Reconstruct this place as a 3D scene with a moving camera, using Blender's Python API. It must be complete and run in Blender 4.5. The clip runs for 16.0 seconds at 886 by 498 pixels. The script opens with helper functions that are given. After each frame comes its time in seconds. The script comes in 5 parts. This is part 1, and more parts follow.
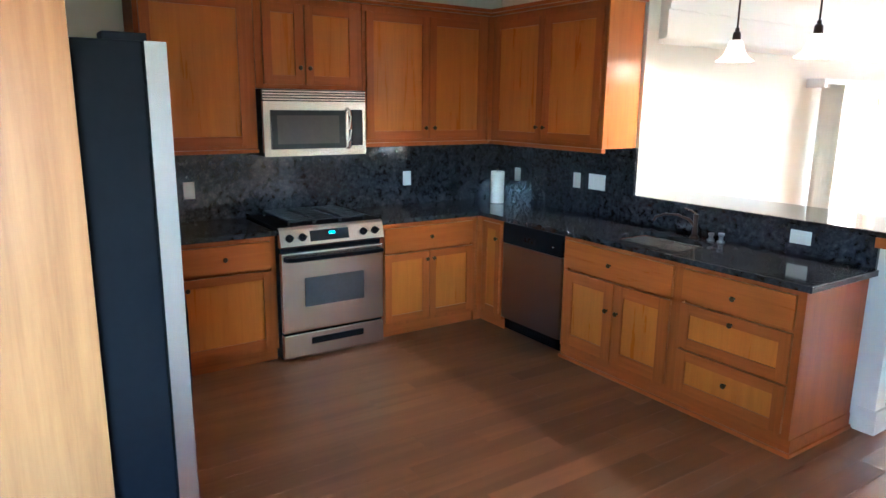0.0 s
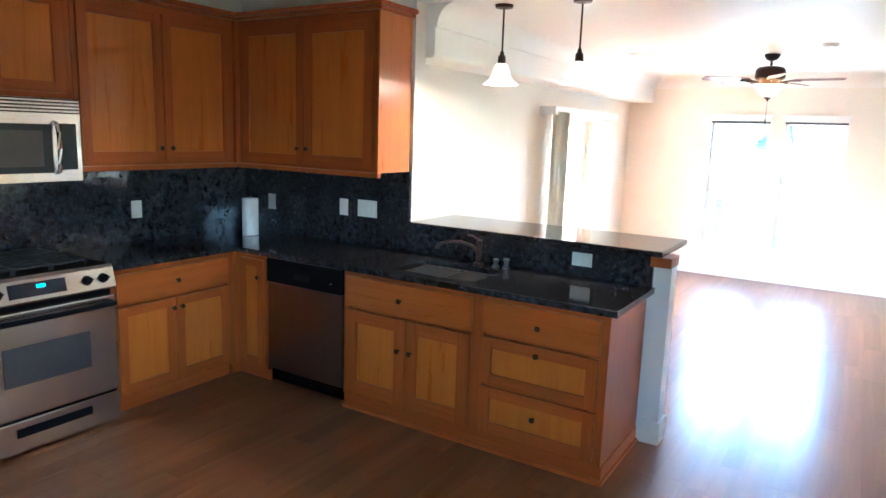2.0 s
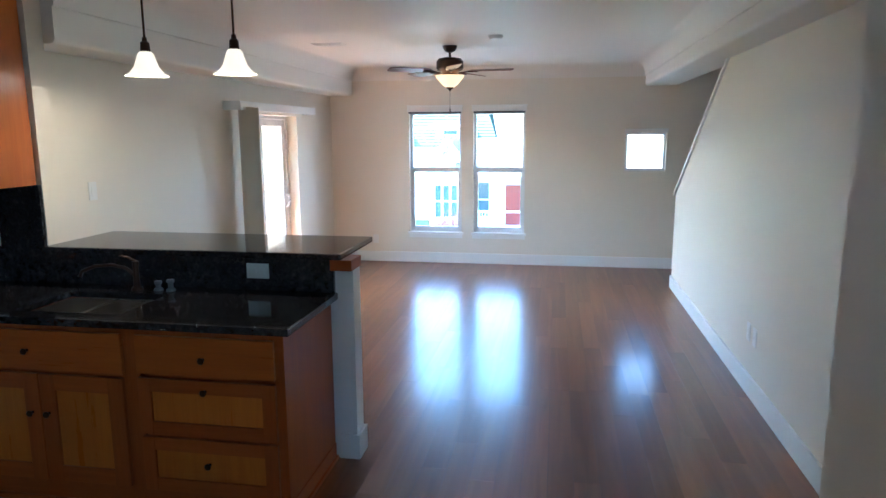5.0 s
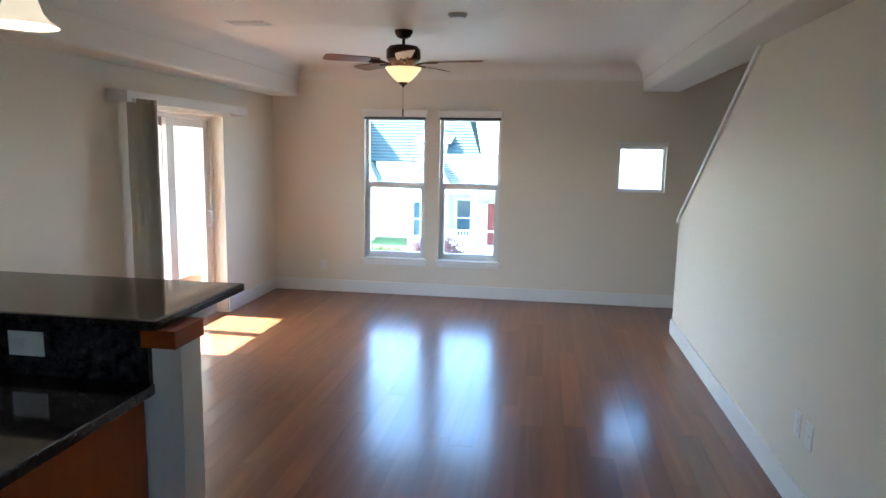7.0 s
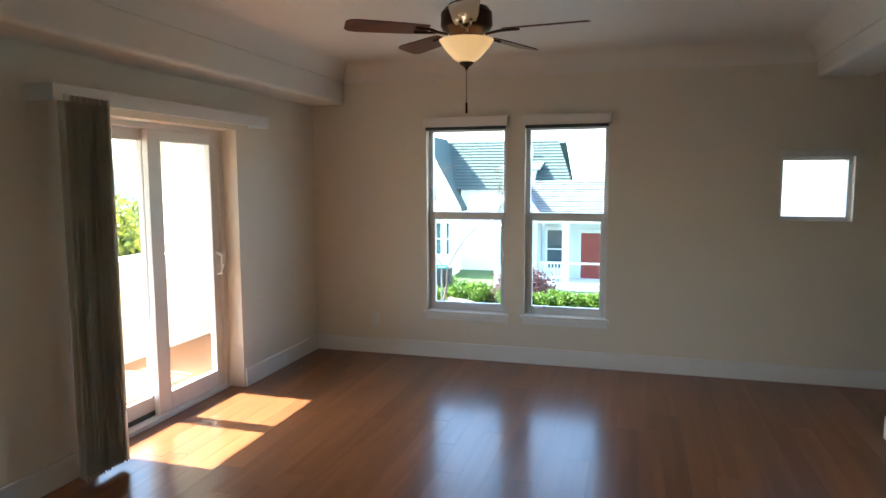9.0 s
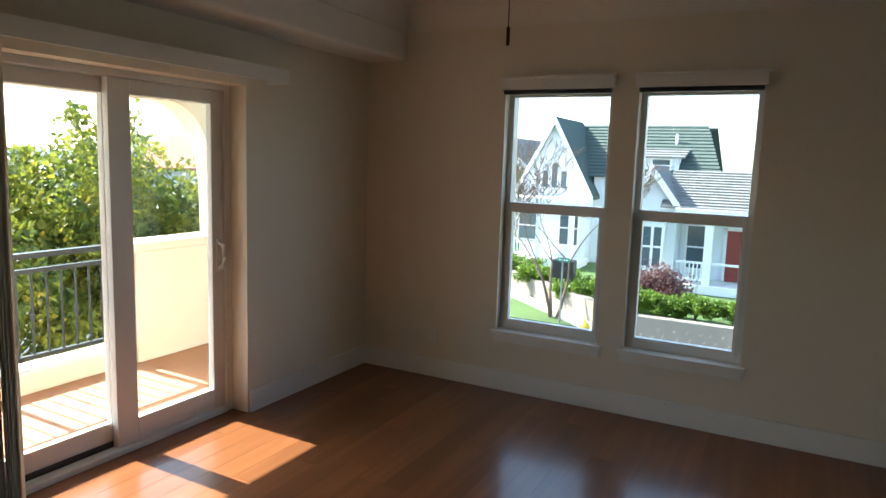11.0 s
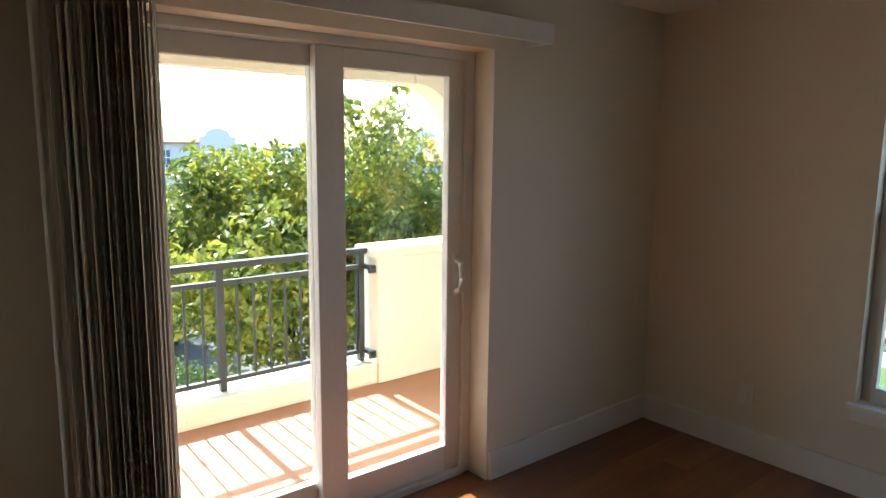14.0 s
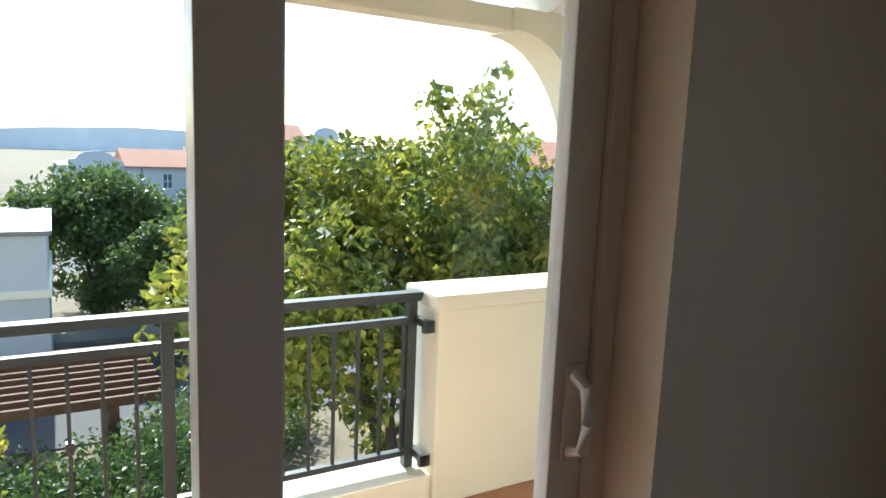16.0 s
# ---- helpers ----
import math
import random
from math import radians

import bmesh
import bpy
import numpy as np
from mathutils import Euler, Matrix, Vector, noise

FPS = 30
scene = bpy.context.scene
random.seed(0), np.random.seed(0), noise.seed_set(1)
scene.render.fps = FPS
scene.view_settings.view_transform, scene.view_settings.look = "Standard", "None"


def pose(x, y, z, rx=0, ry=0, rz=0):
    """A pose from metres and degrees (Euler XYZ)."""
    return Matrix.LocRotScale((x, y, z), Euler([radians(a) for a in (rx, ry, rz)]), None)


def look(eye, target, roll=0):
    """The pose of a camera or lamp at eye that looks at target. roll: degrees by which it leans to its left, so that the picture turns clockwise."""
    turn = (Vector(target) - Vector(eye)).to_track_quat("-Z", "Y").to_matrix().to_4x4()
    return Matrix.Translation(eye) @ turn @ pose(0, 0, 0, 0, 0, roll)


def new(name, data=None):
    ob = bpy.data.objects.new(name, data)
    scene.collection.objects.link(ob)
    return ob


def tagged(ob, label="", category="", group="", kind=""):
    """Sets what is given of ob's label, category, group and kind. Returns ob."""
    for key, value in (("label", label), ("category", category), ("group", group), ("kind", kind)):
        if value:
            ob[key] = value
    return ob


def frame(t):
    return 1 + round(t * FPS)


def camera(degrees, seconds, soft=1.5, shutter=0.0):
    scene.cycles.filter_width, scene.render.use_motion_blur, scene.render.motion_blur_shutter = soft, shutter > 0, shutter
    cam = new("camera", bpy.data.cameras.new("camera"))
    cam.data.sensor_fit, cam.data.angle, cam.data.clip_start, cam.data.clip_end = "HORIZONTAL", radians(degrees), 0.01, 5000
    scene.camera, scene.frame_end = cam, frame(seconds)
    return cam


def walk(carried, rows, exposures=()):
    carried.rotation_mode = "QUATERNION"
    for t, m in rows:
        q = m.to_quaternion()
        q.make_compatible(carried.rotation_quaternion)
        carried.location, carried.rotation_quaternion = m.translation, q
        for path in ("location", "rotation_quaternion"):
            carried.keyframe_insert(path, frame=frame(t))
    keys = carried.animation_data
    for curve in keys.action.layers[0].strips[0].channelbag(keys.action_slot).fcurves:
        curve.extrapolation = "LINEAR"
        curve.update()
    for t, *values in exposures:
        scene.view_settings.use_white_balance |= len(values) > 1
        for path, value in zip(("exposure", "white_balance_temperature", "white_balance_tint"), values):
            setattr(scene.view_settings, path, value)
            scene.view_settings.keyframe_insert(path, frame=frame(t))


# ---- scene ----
cam = camera(67.0, 16.0)
PATH = [
    (0, (4.794, -3.771, 1.719), (3.17, -2.683, 1.297), 0.7),
    (0.5, (4.483, -3.725, 1.694), (2.989, -2.461, 1.282), 0.8),
    (1, (4.174, -3.733, 1.694), (2.897, -2.242, 1.312), 1.7),
    (1.5, (4.116, -3.686, 1.702), (2.938, -2.109, 1.348), 2.3),
    (2, (4.138, -3.651, 1.697), (3.099, -1.976, 1.355), 2.0),
    (2.5, (4.177, -3.613, 1.71), (3.326, -1.836, 1.363), 1.2),
    (3, (4.179, -3.526, 1.692), (3.575, -1.651, 1.347), 0.5),
    (3.5, (4.257, -3.466, 1.687), (3.773, -1.556, 1.341), 0.3),
    (4, (4.325, -3.427, 1.704), (3.946, -1.494, 1.355), 0.5),
    (6.5, (4.32, -2.235, 1.666), (4.013, -0.286, 1.335), -0.2),
    (7, (4.387, -1.804, 1.625), (4.099, 0.153, 1.331), 1.1),
    (7.5, (4.353, -1.405, 1.619), (3.986, 0.539, 1.32), 2.5),
    (8, (4.292, -0.946, 1.597), (3.898, 0.994, 1.31), 0.2),
    (8.5, (4.248, -0.471, 1.582), (3.813, 1.466, 1.345), 1.2),
    (9, (4.138, -0.004, 1.542), (3.587, 1.907, 1.332), -0.2),
    (11.5, (4.123, 1.496, 1.515), (3.055, 3.166, 1.249), 1.6),
    (12, (4.257, 1.486, 1.517), (3.061, 3.071, 1.275), 0.6),
    (12.5, (4.245, 1.517, 1.514), (3.066, 3.116, 1.286), 0.1),
    (13, (4.073, 1.703, 1.493), (2.905, 3.31, 1.265), 1.4),
    (13.5, (3.776, 1.979, 1.514), (2.454, 3.459, 1.264), -0.1),
    (14, (3.446, 2.298, 1.496), (1.912, 3.546, 1.192), 0.6),
    (14.5, (3.111, 2.545, 1.455), (1.461, 3.618, 1.098), -0.1),
    (15, (2.73, 2.776, 1.489), (1.101, 3.896, 1.186), -0.5),
    (15.5, (2.44, 3.075, 1.474), (0.774, 4.141, 1.183), 1.2),
    (16, (2.149, 3.338, 1.418), (0.446, 4.335, 1.122), 2.3),
]
walk(cam, [(t, look(eye, target, roll)) for t, eye, target, roll in PATH], exposures=((0, 7.05, 4850, 6), (0.5, 7.25, 4850, 6), (1.5, 6.95, 5000, 6), (2, 6.55, 4950, 6), (2.5, 5.8, 4850, 6), (3, 5.2, 4750, 6), (3.5, 4.97, 4700, 6), (4.2, 4.88, 4700, 6), (7, 4.3, 5150, 6), (8, 3.98, 5300, 6), (9, 3.36, 5850, 6), (12, 2.24, 6250, 6), (13.5, 2.28, 6200, 6), (14.2, 2.4, 6100, 6), (15, 2.05, 6050, 6), (15.5, 1.8, 6050, 6), (16, 1.5, 5950, 6)))

# ---- light ----
SUN_ELEVATION = radians(40.8)
world = bpy.data.worlds.new("world")
scene.world = world
world.use_nodes = True
wn = world.node_tree
sky = wn.nodes.new("ShaderNodeTexSky")
sky.sky_type = "NISHITA"
sky.sun_disc = False
sky.sun_elevation = SUN_ELEVATION
sky.sun_rotation = radians(-90)
sky.air_density, sky.dust_density = 1.0, 1.5
wn.nodes["Background"].inputs[1].default_value = 0.15
wn.links.new(sky.outputs[0], wn.nodes["Background"].inputs[0])
sun_data = bpy.data.lights.new("sun", "SUN")
sun_data.energy, sun_data.angle, sun_data.color = 4.5, radians(0.55), (1.0, 0.94, 0.84)
sun_ob = new("sun", sun_data)
sun_ob.matrix_world = look((-30, 0.6, 30 * math.tan(SUN_ELEVATION)), (0, 0, 0))


# ---- materials ----
def shader(name):
    m = bpy.data.materials.new(name)
    m.use_nodes = True
    return m, m.node_tree, m.node_tree.nodes["Principled BSDF"]


def nd(nt, kind, **inputs):
    n = nt.nodes.new(kind)
    for k, v in inputs.items():
        n.inputs[k.replace("_", " ")].default_value = v
    return n


def ramp(nt, fac, stops):
    r = nt.nodes.new("ShaderNodeValToRGB")
    els = r.color_ramp.elements
    while len(els) < len(stops):
        els.new(0.5)
    for e, (p, c) in zip(els, stops):
        e.position, e.color = p, (*c, 1)
    nt.links.new(fac, r.inputs[0])
    return r.outputs[0]


def coords(nt, scale=(1, 1, 1), shift=False):
    tc = nt.nodes.new("ShaderNodeTexCoord")
    mp = nt.nodes.new("ShaderNodeMapping")
    mp.inputs["Scale"].default_value = scale
    nt.links.new(tc.outputs["Object"], mp.inputs["Vector"])
    if shift:
        info = nt.nodes.new("ShaderNodeObjectInfo")
        mul = nd(nt, "ShaderNodeMath")
        mul.operation = "MULTIPLY"
        mul.inputs[1].default_value = 37.0
        nt.links.new(info.outputs["Random"], mul.inputs[0])
        nt.links.new(mul.outputs[0], mp.inputs["Location"])
    return mp.outputs[0]


def bump(nt, bsdf, height, strength, distance=0.01):
    b = nd(nt, "ShaderNodeBump", Strength=strength, Distance=distance)
    nt.links.new(height, b.inputs["Height"])
    nt.links.new(b.outputs[0], bsdf.inputs["Normal"])


def plain(name, color, rough=0.5, metal=0.0, grain=40.0, vary=0.12, relief=0.05, patch=2.5):
    """A surface of one colour with fine grain and broad unevenness."""
    m, nt, p = shader(name)
    v = coords(nt)
    fine = nd(nt, "ShaderNodeTexNoise", Scale=grain, Detail=4.0)
    broad = nd(nt, "ShaderNodeTexNoise", Scale=patch, Detail=3.0)
    for n in (fine, broad):
        nt.links.new(v, n.inputs["Vector"])
    add = nd(nt, "ShaderNodeMath")
    add.operation = "ADD"
    nt.links.new(fine.outputs[0], add.inputs[0])
    nt.links.new(broad.outputs[0], add.inputs[1])
    half = nd(nt, "ShaderNodeMath")
    half.operation = "MULTIPLY"
    half.inputs[1].default_value = 0.5
    nt.links.new(add.outputs[0], half.inputs[0])
    lo = tuple(c * (1 - vary) for c in color)
    hi = tuple(min(1, c * (1 + vary)) for c in color)
    nt.links.new(ramp(nt, half.outputs[0], [(0.3, lo), (0.7, hi)]), p.inputs["Base Color"])
    p.inputs["Roughness"].default_value = rough
    p.inputs["Metallic"].default_value = metal
    if relief:
        bump(nt, p, fine.outputs[0], relief)
    return m


def wood(name, dark, light, axis, rough=0.35, coat=0.0, random_tone=0.25, scale=1.0, relief=0.06, gloss=0.28, fine=0.35, detail=6.0):
    """Grain that runs along one axis of the object; pieces differ by their random number."""
    m, nt, p = shader(name)
    long, cross = 1.2 * scale, 22.0 * scale
    s = [cross] * 3
    s["xyz".index(axis)] = long
    v = coords(nt, s, shift=True)
    n1 = nd(nt, "ShaderNodeTexNoise", Scale=1.0, Detail=detail, Roughness=0.6, Distortion=0.6)
    nt.links.new(v, n1.inputs["Vector"])
    s2 = [q * 6 for q in s]
    v2 = coords(nt, s2, shift=True)
    n2 = nd(nt, "ShaderNodeTexNoise", Scale=1.0, Detail=3.0)
    nt.links.new(v2, n2.inputs["Vector"])
    mixf = nd(nt, "ShaderNodeMath")
    mixf.operation = "MULTIPLY_ADD"
    mixf.inputs[1].default_value = fine
    nt.links.new(n2.outputs[0], mixf.inputs[0])
    nt.links.new(n1.outputs[0], mixf.inputs[2])
    col = ramp(nt, mixf.outputs[0], [(0.42, dark), (0.62, tuple((a + b) / 2 for a, b in zip(dark, light))), (0.85, light)])
    info = nt.nodes.new("ShaderNodeObjectInfo")
    mr = nt.nodes.new("ShaderNodeMapRange")
    mr.inputs["To Min"].default_value, mr.inputs["To Max"].default_value = 1 - random_tone, 1 + random_tone
    nt.links.new(info.outputs["Random"], mr.inputs["Value"])
    hsv = nt.nodes.new("ShaderNodeHueSaturation")
    nt.links.new(col, hsv.inputs["Color"])
    nt.links.new(mr.outputs[0], hsv.inputs["Value"])
    nt.links.new(hsv.outputs[0], p.inputs["Base Color"])
    rr = nt.nodes.new("ShaderNodeMapRange")
    rr.inputs["To Min"].default_value, rr.inputs["To Max"].default_value = rough * (1 - 2.5 * relief), rough * (1 + 3.3 * relief)
    nt.links.new(n1.outputs[0], rr.inputs["Value"])
    nt.links.new(rr.outputs[0], p.inputs["Roughness"])
    p.inputs["Coat Weight"].default_value = coat
    p.inputs["Specular IOR Level"].default_value = gloss
    p.inputs["Coat Roughness"].default_value = 0.15
    if relief:
        bump(nt, p, mixf.outputs[0], relief, 0.004)
    return m


def granite(name):
    m, nt, p = shader(name)
    v = coords(nt)
    a = nd(nt, "ShaderNodeTexVoronoi", Scale=60.0)
    b = nd(nt, "ShaderNodeTexNoise", Scale=28.0, Detail=6.0, Roughness=0.7)
    c = nd(nt, "ShaderNodeTexNoise", Scale=5.0, Detail=4.0)
    for n in (a, b, c):
        nt.links.new(v, n.inputs["Vector"])
    speck = ramp(nt, b.outputs[0], [(0.36, (0.012, 0.012, 0.014)), (0.52, (0.028, 0.028, 0.033)), (0.64, (0.055, 0.052, 0.05)), (0.78, (0.1, 0.09, 0.078))])
    mix = nt.nodes.new("ShaderNodeMixRGB")
    mix.blend_type = "MULTIPLY"
    mix.inputs[0].default_value = 0.6
    cloud = ramp(nt, c.outputs[0], [(0.35, (0.5, 0.55, 0.65)), (0.65, (1.0, 1.0, 1.0))])
    nt.links.new(speck, mix.inputs[1])
    nt.links.new(cloud, mix.inputs[2])
    mix2 = nt.nodes.new("ShaderNodeMixRGB")
    mix2.blend_type = "ADD"
    mix2.inputs[0].default_value = 0.35
    cell = ramp(nt, a.outputs["Color"], [(0.75, (0, 0, 0)), (0.95, (0.045, 0.042, 0.038))])
    nt.links.new(mix.outputs[0], mix2.inputs[1])
    nt.links.new(cell, mix2.inputs[2])
    nt.links.new(mix2.outputs[0], p.inputs["Base Color"])
    p.inputs["Roughness"].default_value = 0.08
    p.inputs["Specular IOR Level"].default_value = 0.6
    return m


def steel(name, color=(0.7, 0.68, 0.65), rough=0.26, axis="z"):
    m, nt, p = shader(name)
    s = [80.0] * 3
    s["xyz".index(axis)] = 1.5
    v = coords(nt, s)
    n = nd(nt, "ShaderNodeTexNoise", Scale=1.0, Detail=2.0)
    nt.links.new(v, n.inputs["Vector"])
    nt.links.new(ramp(nt, n.outputs[0], [(0.3, tuple(c * 0.965 for c in color)), (0.7, color)]), p.inputs["Base Color"])
    rr = nt.nodes.new("ShaderNodeMapRange")
    rr.inputs["To Min"].default_value, rr.inputs["To Max"].default_value = rough * 0.95, rough * 1.06
    nt.links.new(n.outputs[0], rr.inputs["Value"])
    nt.links.new(rr.outputs[0], p.inputs["Roughness"])
    p.inputs["Metallic"].default_value = 1.0
    return m


def pane(name):
    """Clear window glass: it lets light through and mirrors a little of it."""
    m, nt, p = shader(name)
    out = nt.nodes["Material Output"]
    t = nt.nodes.new("ShaderNodeBsdfTransparent")
    t.inputs[0].default_value = (0.93, 0.96, 0.95, 1)
    g = nt.nodes.new("ShaderNodeBsdfGlossy")
    g.inputs["Roughness"].default_value = 0.0
    f = nd(nt, "ShaderNodeLayerWeight", Blend=0.5)
    p5 = nd(nt, "ShaderNodeMath")
    p5.operation = "POWER"
    p5.inputs[1].default_value = 5.0
    nt.links.new(f.outputs["Facing"], p5.inputs[0])
    gl = nt.nodes.new("ShaderNodeMapRange")
    gl.inputs["To Min"].default_value, gl.inputs["To Max"].default_value = 0.022, 0.6
    nt.links.new(p5.outputs[0], gl.inputs["Value"])
    mix = nt.nodes.new("ShaderNodeMixShader")
    nt.links.new(gl.outputs[0], mix.inputs[0])
    nt.links.new(t.outputs[0], mix.inputs[1])
    nt.links.new(g.outputs[0], mix.inputs[2])
    nt.links.new(mix.outputs[0], out.inputs["Surface"])
    nt.nodes.remove(p)
    return m


def glow(name, color, strength, base=(0.9, 0.85, 0.75)):
    m, nt, p = shader(name)
    p.inputs["Base Color"].default_value = (*base, 1)
    p.inputs["Roughness"].default_value = 0.4
    p.inputs["Emission Color"].default_value = (*color, 1)
    v = coords(nt)
    n = nd(nt, "ShaderNodeTexNoise", Scale=14.0, Detail=3.0)
    nt.links.new(v, n.inputs["Vector"])
    rr = nt.nodes.new("ShaderNodeMapRange")
    rr.inputs["To Min"].default_value, rr.inputs["To Max"].default_value = strength * 0.8, strength * 1.2
    nt.links.new(n.outputs[0], rr.inputs["Value"])
    nt.links.new(rr.outputs[0], p.inputs["Emission Strength"])
    return m


def leaf(name, colors, rough=0.45):
    m, nt, p = shader(name)
    v = coords(nt)
    n = nd(nt, "ShaderNodeTexNoise", Scale=2.2, Detail=5.0, Roughness=0.75)
    nt.links.new(v, n.inputs["Vector"])
    stops = [(0.3 + 0.4 * i / (len(colors) - 1), c) for i, c in enumerate(colors)]
    col = ramp(nt, n.outputs[0], stops)
    nt.links.new(col, p.inputs["Base Color"])
    p.inputs["Roughness"].default_value = rough
    out = nt.nodes["Material Output"]
    tr = nt.nodes.new("ShaderNodeBsdfTranslucent")
    nt.links.new(col, tr.inputs[0])
    mix = nt.nodes.new("ShaderNodeMixShader")
    mix.inputs[0].default_value = 0.45
    nt.links.new(p.outputs[0], mix.inputs[1])
    nt.links.new(tr.outputs[0], mix.inputs[2])
    nt.links.new(mix.outputs[0], out.inputs["Surface"])
    return m


M_WALL = plain("wall_paint", (0.74, 0.68, 0.57), 0.55, grain=160, vary=0.025, relief=0.06, patch=1.2)
M_WHITE = plain("white_paint", (0.78, 0.77, 0.74), 0.4, grain=90, vary=0.03, relief=0.03)
M_CEIL = plain("ceiling_paint", (0.76, 0.73, 0.67), 0.5, grain=140, vary=0.02, relief=0.05, patch=1.0)
M_KWALL = plain("kitchen_paint", (0.62, 0.62, 0.5), 0.6, grain=140, vary=0.03, relief=0.05)
M_FLOOR = wood("floor_oak", (0.19, 0.072, 0.027), (0.27, 0.106, 0.04), "y", 0.3, coat=0.36, random_tone=0.16, scale=0.5, relief=0, gloss=0.24, fine=0.04, detail=2.0)
M_SUB = plain("floor_joint", (0.1, 0.04, 0.017), 0.4)
M_FRAME_V = wood("cherry_upright", (0.27, 0.057, 0.009), (0.37, 0.086, 0.013), "z", 0.3, random_tone=0.1)
M_FRAME_H = wood("cherry_level", (0.27, 0.057, 0.009), (0.37, 0.086, 0.013), "y", 0.3, random_tone=0.1)
M_FRAME_X = wood("cherry_level_x", (0.27, 0.057, 0.009), (0.37, 0.086, 0.013), "x", 0.3, random_tone=0.1)
M_PANEL = wood("maple_panel", (0.42, 0.108, 0.011), (0.52, 0.145, 0.016), "z", 0.28, random_tone=0.06)
M_PALE = wood("pale_panel", (0.25, 0.1, 0.03), (0.36, 0.155, 0.05), "z", 0.35, random_tone=0.03)
M_GRANITE = granite("dark_granite")
M_STEEL = steel("brushed_steel", axis="z")
M_SINK = steel("sink_steel", (0.72, 0.7, 0.68), 0.22, "x")
M_STEEL_X = steel("brushed_steel_level", axis="y")
M_BLACK = plain("black_enamel", (0.006, 0.006, 0.007), 0.45, vary=0.2, relief=0)
# Dishwasher steel: the brown reflection of the wood is put into its colour.
M_DWSTEEL = steel("steel_painted_reflection", (0.24, 0.165, 0.13), 0.3, "z")
M_BLACK.node_tree.nodes["Principled BSDF"].inputs["Specular IOR Level"].default_value = 0.04
M_BLACKGLASS = plain("black_glass", (0.02, 0.02, 0.022), 0.06, vary=0.1, relief=0)
M_OVENGLASS = plain("oven_glass", (0.06, 0.05, 0.045), 0.1, vary=0.1, relief=0)
M_IRON = plain("cast_iron", (0.02, 0.02, 0.02), 0.6)
M_BRONZE = plain("oil_bronze", (0.05, 0.028, 0.02), 0.35, 0.8)
M_CHROME = plain("chrome", (0.7, 0.68, 0.64), 0.12, 1.0, vary=0.05, relief=0)
M_PLASTIC = plain("white_plastic", (0.75, 0.74, 0.7), 0.35, vary=0.03, relief=0)
M_SLOT = plain("slot_black", (0.03, 0.03, 0.03), 0.5)
M_PAPER = plain("paper_towel", (0.8, 0.79, 0.77), 0.9, grain=120, relief=0.2)
M_GLASS = pane("window_glass")
M_VINYL = plain("vinyl_frame", (0.74, 0.74, 0.73), 0.35, vary=0.03, relief=0.01)
M_BLIND = plain("blind_vane", (0.82, 0.77, 0.67), 0.7, grain=220, vary=0.06, relief=0.1)
M_SHADE = glow("lamp_shade", (1.0, 0.74, 0.44), 0.05)
M_BOWL = glow("fan_bowl", (1.0, 0.58, 0.22), 0.07, (0.8, 0.7, 0.55))
M_CYAN = glow("display", (0.1, 0.8, 0.9), 0.03, (0.02, 0.05, 0.05))
M_BLADE = wood("fan_blade_wood", (0.1, 0.035, 0.02), (0.2, 0.08, 0.04), "x", 0.3)
M_STUCCO = plain("cream_stucco", (0.88, 0.83, 0.68), 0.85, grain=60, vary=0.05, relief=0.4)
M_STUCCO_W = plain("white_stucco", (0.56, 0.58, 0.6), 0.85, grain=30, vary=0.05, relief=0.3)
M_DECK = plain("balcony_coating", (0.46, 0.23, 0.13), 0.7, grain=50, vary=0.1, relief=0.2)
M_RAIL = plain("rail_paint", (0.03, 0.04, 0.046), 0.45, vary=0.1, relief=0.02)
M_GRASS = plain("lawn", (0.06, 0.11, 0.025), 0.9, grain=8, vary=0.5, relief=0.6, patch=0.3)
M_DIRT = plain("earth", (0.16, 0.13, 0.09), 0.95, grain=3, vary=0.35, relief=0.5, patch=0.1)
M_ROAD = plain("asphalt", (0.085, 0.085, 0.09), 0.9, grain=30, vary=0.2, relief=0.3, patch=0.3)
M_CONC = plain("concrete", (0.3, 0.29, 0.27), 0.9, grain=20, vary=0.12, relief=0.2, patch=0.5)
M_STONE = plain("fieldstone", (0.42, 0.35, 0.27), 0.9, grain=5, vary=0.4, relief=0.5)
M_MORTAR = plain("mortar", (0.24, 0.215, 0.18), 0.95)
M_SHINGLE = plain("green_shingle", (0.06, 0.085, 0.075), 0.9, grain=9, vary=0.3, relief=0.4)
M_SHINGLE_G = plain("grey_shingle", (0.17, 0.17, 0.165), 0.9, grain=9, vary=0.3, relief=0.4)
M_TILE = plain("red_roof_tile", (0.3, 0.13, 0.085), 0.9, grain=6, vary=0.3, relief=0.4)
M_SIDING = plain("pale_siding", (0.7, 0.74, 0.77), 0.7, grain=6, vary=0.05, relief=0.1)
M_TRIM = plain("house_trim", (0.82, 0.82, 0.82), 0.6, vary=0.03)
M_FARGLASS = plain("far_window", (0.08, 0.12, 0.14), 0.08, vary=0.3, relief=0, patch=0.8)
M_REDDOOR = plain("red_door_paint", (0.24, 0.04, 0.03), 0.4)
M_BARK = plain("bark", (0.13, 0.09, 0.065), 0.95, grain=14, vary=0.4, relief=0.8)
M_BARK_D = plain("dark_bark", (0.06, 0.04, 0.035), 0.95, grain=14, vary=0.4, relief=0.8)
M_LEAF = leaf("leaves", [(0.03, 0.06, 0.015), (0.1, 0.14, 0.025), (0.28, 0.29, 0.04), (0.62, 0.46, 0.06)])
